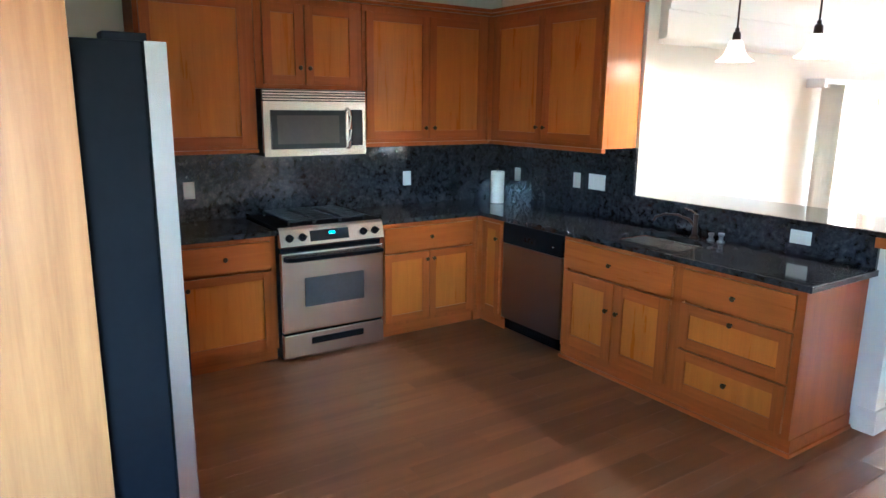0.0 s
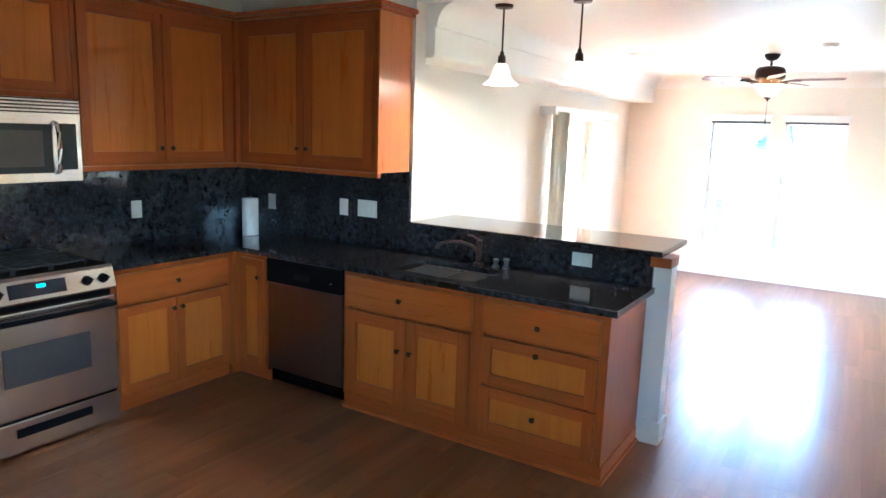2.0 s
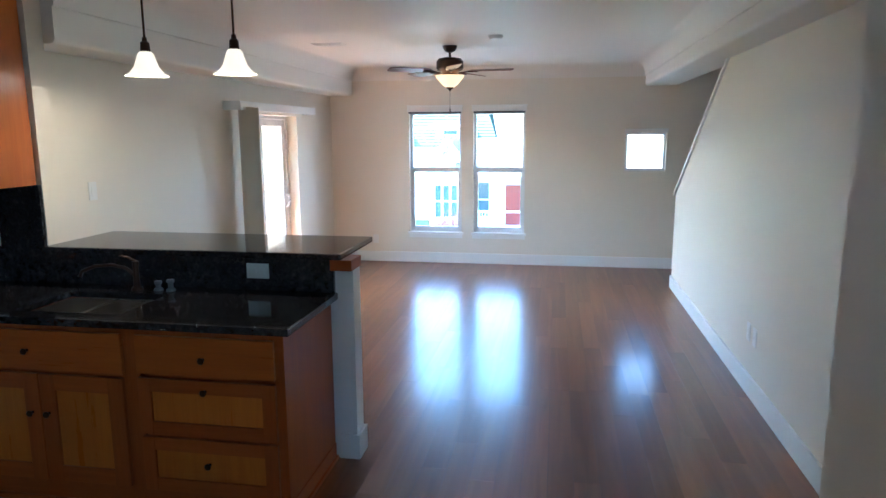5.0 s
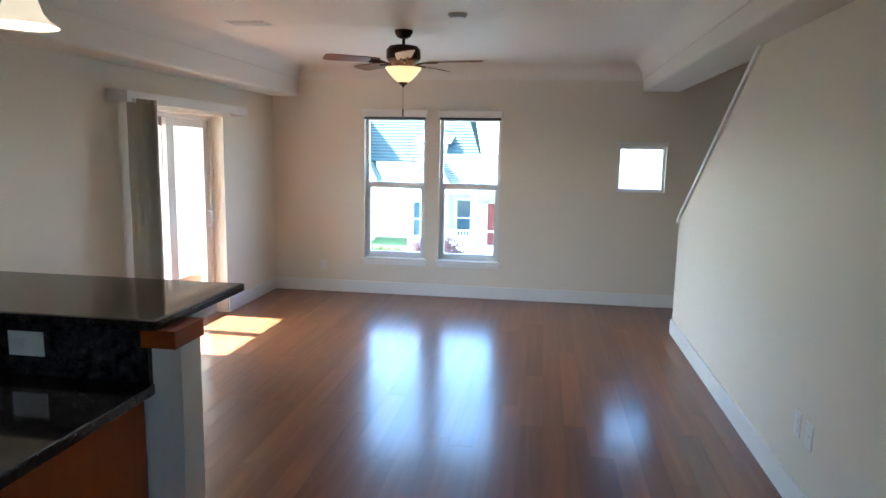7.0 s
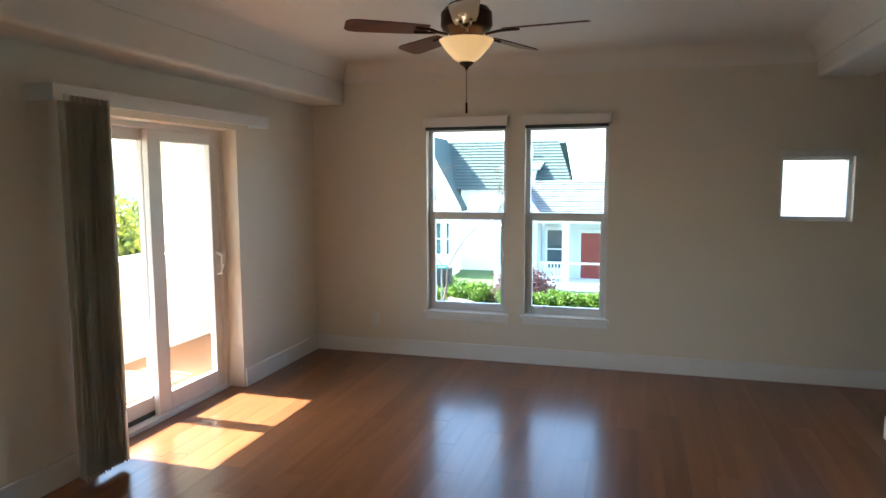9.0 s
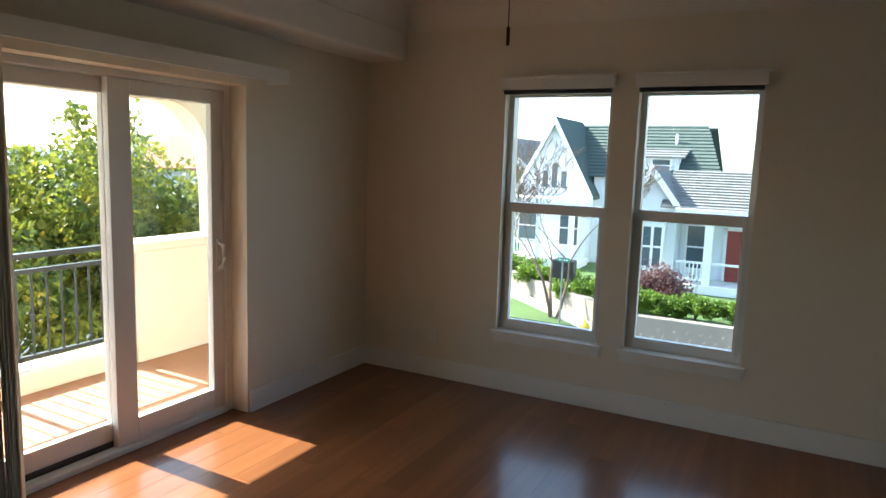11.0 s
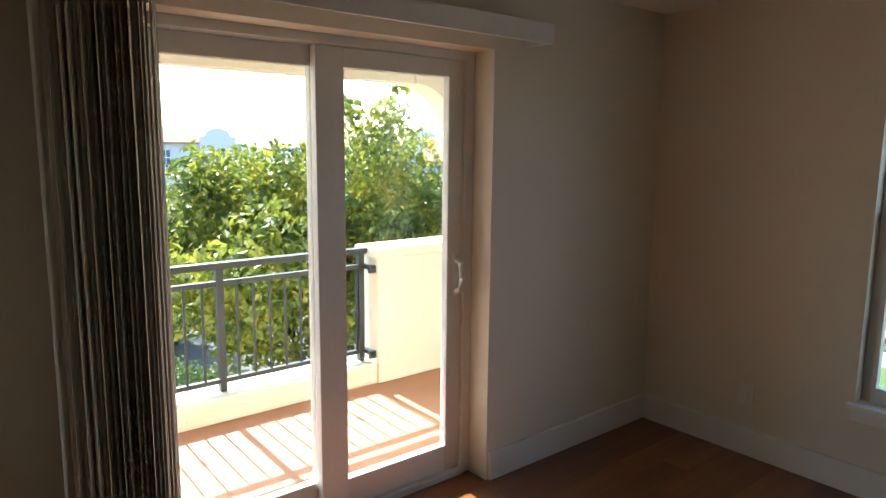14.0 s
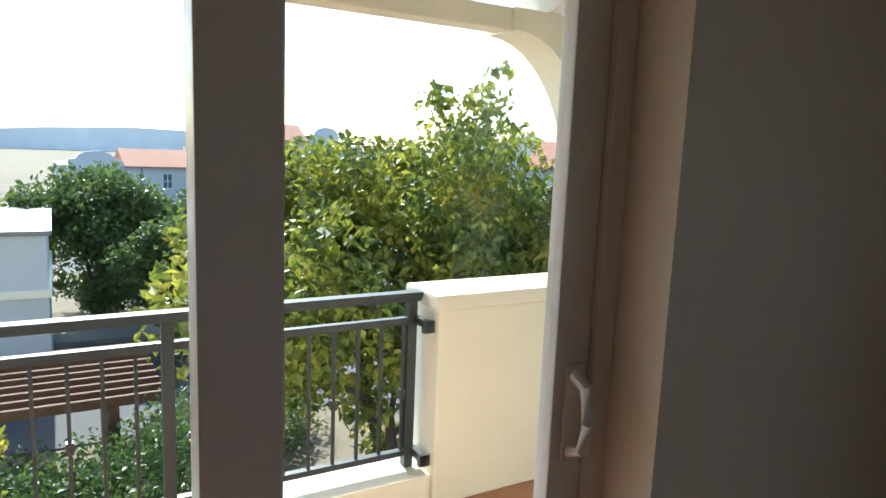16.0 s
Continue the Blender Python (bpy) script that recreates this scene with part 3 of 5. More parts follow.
fan.lathe("motor", [(0.0, 2.415), (0.05, 2.412), (0.11, 2.4), (0.13, 2.375), (0.132, 2.31), (0.12, 2.29), (0.09, 2.275), (0.075, 2.25), (0.072, 2.235), (0.0, 2.235)], (FX, FY, 0), M_BRONZE)
fan.lathe("bowl", [(0.0, 2.128), (0.03, 2.13), (0.06, 2.145), (0.09, 2.175), (0.115, 2.205), (0.135, 2.232), (0.14, 2.242), (0.132, 2.242), (0.11, 2.21), (0.085, 2.18), (0.055, 2.152), (0.0, 2.136)], (FX, FY, 0), M_BOWL, label="lit amber glass bowl")
fan.lathe("finial", [(0.0, 2.092), (0.006, 2.095), (0.012, 2.108), (0.034, 2.122), (0.038, 2.132), (0.0, 2.134)], (FX, FY, 0), M_BRONZE)
fan.rods("pull_chain", [((FX, FY, 1.93), (FX, FY, 2.095), 0.0018), ((FX, FY, 1.875), (FX, FY, 1.93), 0.006)], M_BRONZE, 8)
for i in range(5):
    turn = pose(0, 0, 0, 0, 0, -77 + 72 * i)
    bm = bmesh.new()
    outline = [(0.2, -0.05), (0.3, -0.06), (0.56, -0.07), (0.6, -0.062), (0.618, -0.04), (0.618, 0.04), (0.6, 0.062), (0.56, 0.07), (0.3, 0.06), (0.2, 0.05)]
    add_prism(bm, outline, "z", -0.003, 0.003)
    bmesh.ops.transform(bm, matrix=Matrix.Translation((FX, FY, 2.285)) @ turn @ pose(0, 0, 0, 11), verts=bm.verts[:])
    fan.done("blade", bm, M_BLADE, smooth=False)
    bm = bmesh.new()
    add_tube(bm, [(0.1, 0, -0.02), (0.15, 0.0, -0.012), (0.19, 0.02, -0.008), (0.27, 0.025, -0.008)], 0.007, 8)
    add_tube(bm, [(0.15, 0.0, -0.012), (0.19, -0.02, -0.008), (0.27, -0.025, -0.008)], 0.007, 8)
    bmesh.ops.transform(bm, matrix=Matrix.Translation((FX, FY, 2.285)) @ turn @ pose(0, 0, 0, 11), verts=bm.verts[:])
    fan.done("blade_iron", bm, M_BRONZE)
bulb = bpy.data.lights.new("fan_light", "POINT")
bulb.energy, bulb.color, bulb.shadow_soft_size = 0.4, (1.0, 0.72, 0.42), 0.05
bulb_ob = new("fan_light", bulb)
bulb_ob.location = (FX, FY, 2.262)


def pendant(x, y):
    p = Thing("pendant_lamp", (x, y, KCEIL), "bronze pendant lamp with a lit white glass bell shade", "pendant lamp", "pendant lamps over the bar")
    p.lathe("canopy", [(0.0, 0.0), (0.06, 0.0), (0.055, -0.02), (0.0, -0.03)], (x, y, CEIL), M_BRONZE)
    p.rods("rod", [((x, y, 2.200), (x, y, CEIL - 0.01), 0.006)], M_BRONZE)
    p.lathe("socket", [(0.0, 2.230), (0.012, 2.230), (0.014, 2.210), (0.024, 2.200), (0.027, 2.160), (0.033, 2.140), (0.0, 2.140)], (x, y, 0), M_BRONZE)
    p.lathe("shade", [(0.03, 2.152), (0.042, 2.140), (0.052, 2.110), (0.065, 2.070), (0.088, 2.040), (0.112, 2.025), (0.116, 2.020), (0.108, 2.024), (0.084, 2.035), (0.06, 2.066), (0.046, 2.110), (0.03, 2.140)], (x, y, 0), M_SHADE, label="lit white glass bell shade")
    l = bpy.data.lights.new("pendant_light", "POINT")
    l.energy, l.color, l.shadow_soft_size = 0.35, (1.0, 0.75, 0.48), 0.03
    o = new("pendant_light", l)
    o.location = (x, y, 2.040)
    return p


pendant(2.05, 0.36)
pendant(2.58, 0.36)

v = Thing("ceiling_vent", (2.2, 3.04, CEIL), "white metal ceiling air vent", "vent")
v.boxes("frame", [(2.05, 2.96, CEIL - 0.008, 2.35, 3.12, CEIL - 0.001)], M_WHITE, 0.002)
v.each("louvre", [(2.07, 2.975 + 0.018 * i, CEIL - 0.014, 2.33, 2.985 + 0.018 * i, CEIL - 0.008) for i in range(8)], M_WHITE)
s = Thing("smoke_detector", (3.78, 2.79, CEIL), "round white smoke detector on the ceiling", "smoke detector")
s.lathe("cover", [(0.0, -0.035), (0.03, -0.035), (0.05, -0.03), (0.062, -0.012), (0.065, -0.001), (0.0, -0.001)], (3.78, 2.79, CEIL), M_PLASTIC)


def wall_plate(name, at, normal, w, h, marks, label, group="wall plates"):
    """A plate on a wall; marks are boxes in its own plane: centre u, v and size."""
    p = Thing(name, at, label, name.replace("_", " "), group)
    x, y, z = at
    n = Vector(normal)
    def bx(u0, v0, u1, v1, d0, d1):
        if abs(n.x) > 0.5:
            return (x + n.x * d0, y + u0, z + v0, x + n.x * d1, y + u1, z + v1)
        return (x + u0, y + n.y * d0, z + v0, x + u1, y + n.y * d1, z + v1)
    p.boxes("plate", [bx(-w / 2, -h / 2, w / 2, h / 2, 0.0005, 0.006)], M_PLASTIC, 0.002)
    p.each("insert", [bx(u - a / 2, q - b / 2, u + a / 2, q + b / 2, 0.0061, 0.009) for u, q, a, b in marks], M_PLASTIC, 0.001)
    return p


SW1 = [(0, 0, 0.033, 0.066)]
OUT1 = [(0, 0.022, 0.034, 0.03), (0, -0.022, 0.034, 0.03)]
wall_plate("wall_outlet", (0.0225, -0.945, 1.12), (1, 0, 0), 0.075, 0.117, OUT1, "white wall outlet on the granite backsplash")
wall_plate("wall_outlet", (0.0225, -2.68, 1.12), (1, 0, 0), 0.075, 0.117, OUT1, "white wall outlet on the granite backsplash")
wall_plate("wall_outlet", (0.32, -0.0005, 1.135), (0, -1, 0), 0.075, 0.117, OUT1, "white wall outlet on the granite backsplash")
wall_plate("wall_switch", (1.035, -0.0005, 1.155), (0, -1, 0), 0.075, 0.117, SW1, "white rocker switch on the granite backsplash")
wall_plate("wall_switch", (1.245, -0.0005, 1.16), (0, -1, 0), 0.165, 0.117, [(-0.046, 0, 0.033, 0.066), (0, 0, 0.033, 0.066), (0.046, 0, 0.033, 0.066)], "white triple rocker switch on the granite backsplash")
wall_plate("wall_outlet", (2.82, -0.0005, 1.005), (0, -1, 0), 0.12, 0.078, [(-0.022, 0, 0.03, 0.034), (0.022, 0, 0.03, 0.034)], "white wall outlet laid level on the bar backsplash")
wall_plate("wall_outlet", (XR, 1.36, 0.4), (-1, 0, 0), 0.075, 0.117, OUT1, "white wall outlet on the stair wall")
wall_plate("cable_plate", (XR, 1.22, 0.4), (-1, 0, 0), 0.075, 0.117, [(0, 0, 0.014, 0.014)], "white cable plate on the stair wall")
wall_plate("wall_switch", (XL, 0.715, 1.34), (1, 0, 0), 0.075, 0.117, SW1, "white rocker switch on the living room wall")
wall_plate("wall_switch", (HX, -2.255, 1.295), (-1, 0, 0), 0.12, 0.117, [(-0.024, 0, 0.033, 0.066), (0.024, 0, 0.033, 0.066)], "white double switch on the hall wall")
wall_plate("wall_outlet", (1.95, YW, 0.3), (0, -1, 0), 0.075, 0.117, OUT1, "white wall outlet under the window")


# ---- kitchen ----
CT = 0.905                              # counter top


def shaker(th, name, face, u0, u1, z0, z1, front, parent=None, knob=None, rail=0.055, slab=False):
    """A cabinet front. face 'x' looks along +x (u is y), face 'y' looks along -y (u is x)."""
    t = 0.02
    def bx(a0, b0, a1, b1, d0, d1):
        if face == "x":
            return (front + d0, a0, b0, front + d1, a1, b1)
        return (a0, front - d1, b0, a1, front - d0, b1)
    up, level = M_FRAME_V, (M_FRAME_H if face == "x" else M_FRAME_X)
    if slab:
        d = th.boxes(name, [bx(u0, z0, u1, z1, 0, t)], M_PANEL_X if face == "y" else M_PANEL_Y, 0.003, parent)
    else:
        d = th.boxes(name, [bx(u0 + rail - 0.004, z0 + rail - 0.004, u1 - rail + 0.004, z1 - rail + 0.004, 0.002, t - 0.011)], M_PANEL, 0, parent)
        th.each("stile", [bx(u0, z0, u0 + rail, z1, 0, t), bx(u1 - rail, z0, u1, z1, 0, t)], up, 0.002, d)
        th.each("rail", [bx(u0 + rail, z0, u1 - rail, z0 + rail, 0, t - 0.0006), bx(u0 + rail, z1 - rail, u1 - rail, z1, 0, t - 0.0006)], level, 0.002, d)
    if knob:
        ku, kz = knob
        bm = bmesh.new()
        add_lathe(bm, [(0.0, 0.0), (0.007, 0.0), (0.005, 0.012), (0.013, 0.017), (0.0155, 0.023), (0.012, 0.028), (0.0, 0.029)], (0, 0, 0), 14)
        q = pose(front + t, ku, kz, 0, 90, 0) if face == "x" else pose(ku, front - t, kz, 90, 0, 0)
        bmesh.ops.transform(bm, matrix=q, verts=bm.verts[:])
        th.done("knob", bm, M_BRONZE, d, "dark bronze knob")
    return d


M_PANEL_Y = wood("drawer_front_y", (0.31, 0.07, 0.01), (0.41, 0.1, 0.014), "y", 0.28, random_tone=0.06)
M_PANEL_X = wood("drawer_front_x", (0.31, 0.07, 0.01), (0.41, 0.1, 0.014), "x", 0.28, random_tone=0.06)


def base_unit_x(label, y0, y1, doors, drawers, end0=False):
    th = Thing("base_cabinet", (0.3, (y0 + y1) / 2, 0), label, "kitchen cabinet", "base cabinets")
    th.boxes("body", [(0.002, y0, 0.09, 0.59, y1, 0.87)], M_FRAME_V)
    th.boxes("toe_kick", [(0.02, y0 + 0.001, 0.0, 0.575, y1 - 0.001, 0.09)], M_FRAME_H)
    th.boxes("face_frame", [(0.5905, y0, 0.84, 0.61, y1, 0.87), (0.5905, y0, 0.09, 0.61, y1, 0.125), (0.5905, y0, 0.125, 0.61, y0 + 0.035, 0.84), (0.5905, y1 - 0.035, 0.125, 0.61, y1, 0.84)], M_FRAME_V, 0.001)
    for a, b in drawers:
        shaker(th, "drawer", "x", a, b, 0.66, 0.835, 0.6105, knob=((a + b) / 2, 0.75), slab=True)
    for a, b, k in doors:
        shaker(th, "door", "x", a, b, 0.12, 0.64, 0.6105, knob=(k, 0.58))
    return th


base_unit_x("cherry base cabinet with one drawer over two doors, beside the range", -1.525, -0.66, [(-1.485, -1.105, -1.13), (-1.098, -0.7, -1.07)], [(-1.485, -0.7)])
base_unit_x("cherry base cabinet with one drawer over a door, beside the range", -2.96, -2.295, [(-2.93, -2.335, -2.87)], [(-2.93, -2.335)])

sink_base = Thing("base_cabinet", (2.4, -0.3, 0), "cherry peninsula cabinet with two sink doors and three drawers", "kitchen cabinet", "base cabinets")
sink_base.boxes("body", [(1.56, -0.59, 0.09, 1.85, 0.0, 0.87), (2.42, -0.59, 0.09, 3.205, 0.0, 0.87), (1.85, -0.59, 0.09, 2.42, -0.572, 0.87), (1.85, -0.572, 0.09, 2.42, 0.0, 0.5)], M_FRAME_V)
sink_base.boxes("toe_kick", [(1.56, -0.6, 0.0, 3.21, 0.0, 0.09)], M_FRAME_X)
sink_base.boxes("plinth", [(1.56, -0.622, 0.0, 3.222, -0.6005, 0.022), (3.2105, -0.6, 0.0, 3.222, 0.0, 0.022)], M_FRAME_X, 0.003)
sink_base.boxes("face_frame", [(1.56, -0.61, 0.84, 3.205, -0.5905, 0.87), (1.56, -0.61, 0.09, 3.205, -0.5905, 0.125), (1.56, -0.61, 0.125, 1.6, -0.5905, 0.84), (2.44, -0.61, 0.125, 2.53, -0.5905, 0.84), (3.145, -0.61, 0.125, 3.205, -0.5905, 0.84)], M_FRAME_V, 0.001)
shaker(sink_base, "drawer", "y", 1.585, 2.455, 0.655, 0.84, -0.6105, knob=(1.99, 0.745), slab=True)
shaker(sink_base, "door", "y", 1.595, 2.025, 0.12, 0.635, -0.6105, knob=(1.985, 0.45), rail=0.075)
shaker(sink_base, "door", "y", 2.033, 2.45, 0.12, 0.635, -0.6105, knob=(2.07, 0.45), rail=0.075)
shaker(sink_base, "drawer", "y", 2.525, 3.165, 0.665, 0.84, -0.6105, knob=(2.845, 0.745), slab=True)
shaker(sink_base, "drawer", "y", 2.525, 3.165, 0.385, 0.645, -0.6105, knob=(2.845, 0.6), rail=0.06)
shaker(sink_base, "drawer", "y", 2.525, 3.165, 0.115, 0.37, -0.6105, knob=(2.845, 0.26), rail=0.06)

corner = Thing("base_cabinet", (0.6, -0.4, 0), "cherry corner base cabinet with a narrow door", "kitchen cabinet", "base cabinets")
corner.boxes("body", [(0.002, -0.655, 0.09, 0.59, 0.0, 0.87), (0.5905, -0.59, 0.09, 0.905, 0.0, 0.87)], M_FRAME_V)
corner.boxes("toe_kick", [(0.02, -0.65, 0.0, 0.59, 0.0, 0.09), (0.591, -0.575, 0.0, 0.905, 0.0, 0.09)], M_FRAME_X)
corner.boxes("face_frame", [(0.5905, -0.655, 0.09, 0.632, -0.5905, 0.87), (0.633, -0.61, 0.09, 0.905, -0.5905, 0.87)], M_FRAME_V, 0.001)
shaker(corner, "door", "y", 0.665, 0.875, 0.12, 0.835, -0.6105, knob=(0.85, 0.72), rail=0.05)


def upper(label, boxes_body, z0, z1):
    th = Thing("wall_cabinet", ((boxes_body[0][0] + boxes_body[0][3]) / 2, (boxes_body[0][1] + boxes_body[0][4]) / 2, z0), label, "kitchen cabinet", "wall cabinets")
    th.boxes("body", boxes_body, M_FRAME_V)
    return th


UZ0, UZ1 = 1.435, 2.41
u = upper("cherry wall cabinet with two panel doors", [(0.002, -1.49, UZ0, 0.315, -0.36, UZ1)], UZ0, UZ1)
shaker(u, "door", "x", -1.465, -0.93, UZ0 + 0.025, UZ1 - 0.05, 0.3155, knob=(-0.965, 1.54), rail=0.06)
shaker(u, "door", "x", -0.922, -0.4, UZ0 + 0.025, UZ1 - 0.05, 0.3155, knob=(-0.885, 1.54), rail=0.06)
u = upper("cherry wall cabinet over the microwave with two short doors", [(0.002, -2.275, 1.81, 0.315, -1.495, UZ1)], 1.81, UZ1)
shaker(u, "door", "x", -2.225, -1.945, 1.84, UZ1 - 0.05, 0.3155, knob=(-1.975, 1.95), rail=0.06)
shaker(u, "door", "x", -1.93, -1.54, 1.84, UZ1 - 0.05, 0.3155, knob=(-1.905, 1.95), rail=0.06)
u = upper("cherry wall cabinet with a panel door", [(0.002, -3.0, UZ0 - 0.025, 0.315, -2.28, UZ1)], UZ0, UZ1)
shaker(u, "door", "x", -2.97, -2.33, UZ0, UZ1 - 0.05, 0.3155, knob=(-2.93, 1.52), rail=0.06)
u = upper("cherry corner wall cabinet with two panel doors", [(0.002, -0.355, UZ0, 0.315, 0.0, UZ1), (0.316, -0.315, UZ0, 1.573, 0.0, UZ1)], UZ0, UZ1)
u.boxes("filler", [(0.3155, -0.355, UZ0, 0.335, -0.3155, UZ1)], M_FRAME_V)
shaker(u, "door", "y", 0.385, 0.955, UZ0 + 0.025, UZ1 - 0.05, -0.3155, knob=(0.92, 1.56), rail=0.06)
shaker(u, "door", "y", 0.965, 1.53, UZ0 + 0.025, UZ1 - 0.05, -0.3155, knob=(1.0, 1.56), rail=0.065)
u.boxes("end_panel", [(1.5735, -0.335, UZ0, 1.585, 0.0, UZ1)], M_PANEL)
structure("trim_crown", [(0.0, -3.0, UZ1 + 0.001, 0.345, -0.345, UZ1 + 0.022), (0.0, -3.0, UZ1 + 0.022, 0.37, -0.37, UZ1 + 0.05), (0.0, -0.345, UZ1 + 0.001, 1.6, 0.02, UZ1 + 0.022), (0.0, -0.37, UZ1 + 0.0225, 1.62, 0.02, UZ1 + 0.05)], M_FRAME_X, "cherry crown moulding on the wall cabinets", 0.006, "moulding")
structure("trim_light_rail", [(0.30, -3.0, UZ0 - 0.05, 0.338, -2.28, UZ0 - 0.0255), (0.30, -1.49, UZ0 - 0.03, 0.338, -0.34, UZ0 - 0.0005), (0.3385, -0.338, UZ0 - 0.03, 1.585, -0.3, UZ0 - 0.0005)], M_FRAME_X, "cherry light rail under the wall cabinets", 0.004, "moulding")

# counter with the sink cut out, and the granite splash
SKX0, SKX1, SKY0, SKY1 = 1.865, 2.405, -0.55, -0.16
counter = Thing("counter_top", (1.9, -0.3, 0.87), "polished dark granite counter top on the peninsula and corner", "counter")
counter.boxes("slab", [(0.0225, -1.528, 0.871, 0.65, -0.652, CT)], M_GRANITE, 0.005)
counter.boxes("slab", [(0.0225, -0.6515, 0.871, SKX0, -0.0005, CT), (SKX1, -0.652, 0.871, 3.245, -0.0005, CT)], M_GRANITE, 0.005)
counter.boxes("slab", [(SKX0 + 0.0005, -0.652, 0.871, SKX1 - 0.0005, SKY0, CT), (SKX0 + 0.0005, SKY1, 0.871, SKX1 - 0.0005, -0.0005, CT)], M_GRANITE)
c2 = Thing("counter_top", (0.3, -2.6, 0.87), "polished dark granite counter top beside the range", "counter")
c2.boxes("slab", [(0.0225, -2.99, 0.871, 0.65, -2.292, CT)], M_GRANITE, 0.005)
structure("wall_splash", [(0.002, -3.0, 0.87, 0.022, 0.0, UZ0 - 0.03), (0.022, 0.0, 0.87, 1.595, 0.0215, UZ0), (1.595, 0.0, 0.87, 3.225, 0.0215, 1.074)], M_GRANITE, "polished dark granite backsplash", category="backsplash")

sink = Thing("kitchen_sink", (2.13, -0.35, 0.68), "double-bowl stainless steel undermount sink", "sink")
for a, b in ((SKX0, 2.115), (2.14, SKX1)):
    bm = bmesh.new()
    add_box(bm, (a, SKY0, 0.69, b, SKY1, 0.87))
    top = [fa for fa in bm.faces if fa.normal.z > 0.9]
    bmesh.ops.delete(bm, geom=top, context="FACES")
    bmesh.ops.bevel(bm, geom=[e for e in bm.edges if not e.is_boundary], offset=0.035, segments=4, profile=0.5, affect="EDGES")
    bmesh.ops.solidify(bm, geom=bm.faces[:], thickness=0.002)
    sink.done("bowl", bm, M_SINK)
    sink.lathe("drain", [(0.0, 0.694), (0.03, 0.694), (0.04, 0.697), (0.0, 0.699)], ((a + b) / 2, -0.33, 0.0), M_CHROME)
sink.boxes("divider", [(2.1155, SKY0, 0.8, 2.1395, SKY1, 0.87)], M_STEEL_X, 0.004)

tap = Thing("kitchen_faucet", (2.19, -0.09, CT), "dark bronze low-arc faucet behind the sink", "faucet")
tap.lathe("base", [(0.0, 0.0), (0.03, 0.0), (0.028, 0.01), (0.017, 0.018), (0.014, 0.12), (0.017, 0.125), (0.016, 0.15), (0.0, 0.156)], (2.19, -0.09, CT), M_BRONZE)
bm = bmesh.new()
add_tube(bm, [(2.19, -0.09, CT + 0.07), (2.15, -0.11, CT + 0.115), (2.09, -0.14, CT + 0.137), (2.02, -0.175, CT + 0.135), (1.965, -0.2, CT + 0.112), (1.955, -0.206, CT + 0.085)], [0.011, 0.01, 0.009, 0.009, 0.01, 0.011], 10)
tap.done("spout", bm, M_BRONZE)
bm = bmesh.new()
add_tube(bm, [(2.19, -0.09, CT + 0.15), (2.155, -0.1, CT + 0.172), (2.115, -0.11, CT + 0.18)], [0.008, 0.006, 0.005], 8)
tap.done("lever", bm, M_BRONZE)
for px, h in ((2.31, 0.05), (2.38, 0.06)):
    sd = Thing("soap_dispenser", (px, -0.09, CT), "small grey metal dispenser beside the faucet", "soap dispenser", "sink fittings")
    sd.lathe("body", [(0.0, 0.0), (0.024, 0.0), (0.022, 0.01), (0.014, 0.016), (0.013, h - 0.02), (0.02, h - 0.012), (0.018, h), (0.0, h + 0.003)], (px, -0.09, CT), M_GREYMETAL)

roll = Thing("paper_towel_roll", (0.34, -0.24, CT), "white paper towel roll standing on the counter", "paper towel")
roll.lathe("roll", [(0.02, 0.27), (0.02, 0.004), (0.055, 0.004), (0.058, 0.01), (0.058, 0.264), (0.055, 0.27), (0.02, 0.27)], (0.34, -0.24, CT), M_PAPER, 32)
roll.lathe("holder", [(0.0, 0.0), (0.07, 0.0), (0.07, 0.003), (0.008, 0.0035), (0.008, 0.29), (0.0, 0.292)], (0.34, -0.24, CT), M_STEEL)

# range
RY0, RY1, RX = -2.288, -1.532, 0.69
rg = Thing("kitchen_range", (0.35, -1.91, 0), "stainless steel slide-in gas range with a black top", "range")
rg.boxes("body", [(0.03, RY0 + 0.004, 0.01, 0.64, RY1 - 0.004, 0.9)], M_BLACK, 0.003)
rg.boxes("cooktop", [(0.03, RY0 - 0.006, 0.906, 0.645, RY1 + 0.006, 0.918)], M_BLACK, 0.004)
bm = bmesh.new()
add_prism(bm, [(0.6405, 0.79), (0.695, 0.79), (0.7, 0.8), (0.672, 0.905), (0.655, 0.922), (0.6405, 0.922)], "y", RY0, RY1)
panel = rg.done("control_panel", bm, M_STEEL_X, smooth=False)
def on_panel(y, s):
    """A place on the sloping panel: s from 0 at its foot to 1 at its head."""
    return Vector((0.7 - 0.028 * s, y, 0.8 + 0.105 * s))
tilt = math.degrees(math.atan2(0.028, 0.105))
for y in (RY0 + 0.065, RY0 + 0.155, RY1 - 0.155, RY1 - 0.065):
    bm = bmesh.new()
    add_lathe(bm, [(0.0, 0.03), (0.016, 0.03), (0.019, 0.026), (0.021, 0.004), (0.027, 0.0), (0.0, 0.0)], (0, 0, 0), 20)
    add_box(bm, (-0.004, -0.02, 0.026, 0.004, 0.02, 0.038), 0.002)
    bmesh.ops.transform(bm, matrix=Matrix.Translation(on_panel(y, 0.5)) @ pose(0, 0, 0, 0, 90 - tilt, 0), verts=bm.verts[:])
    rg.done("knob", bm, M_BLACK, panel, "black knob")
bm = bmesh.new()
add_box(bm, (-0.036, -0.14, 0.0005, 0.036, 0.14, 0.004), 0.002)
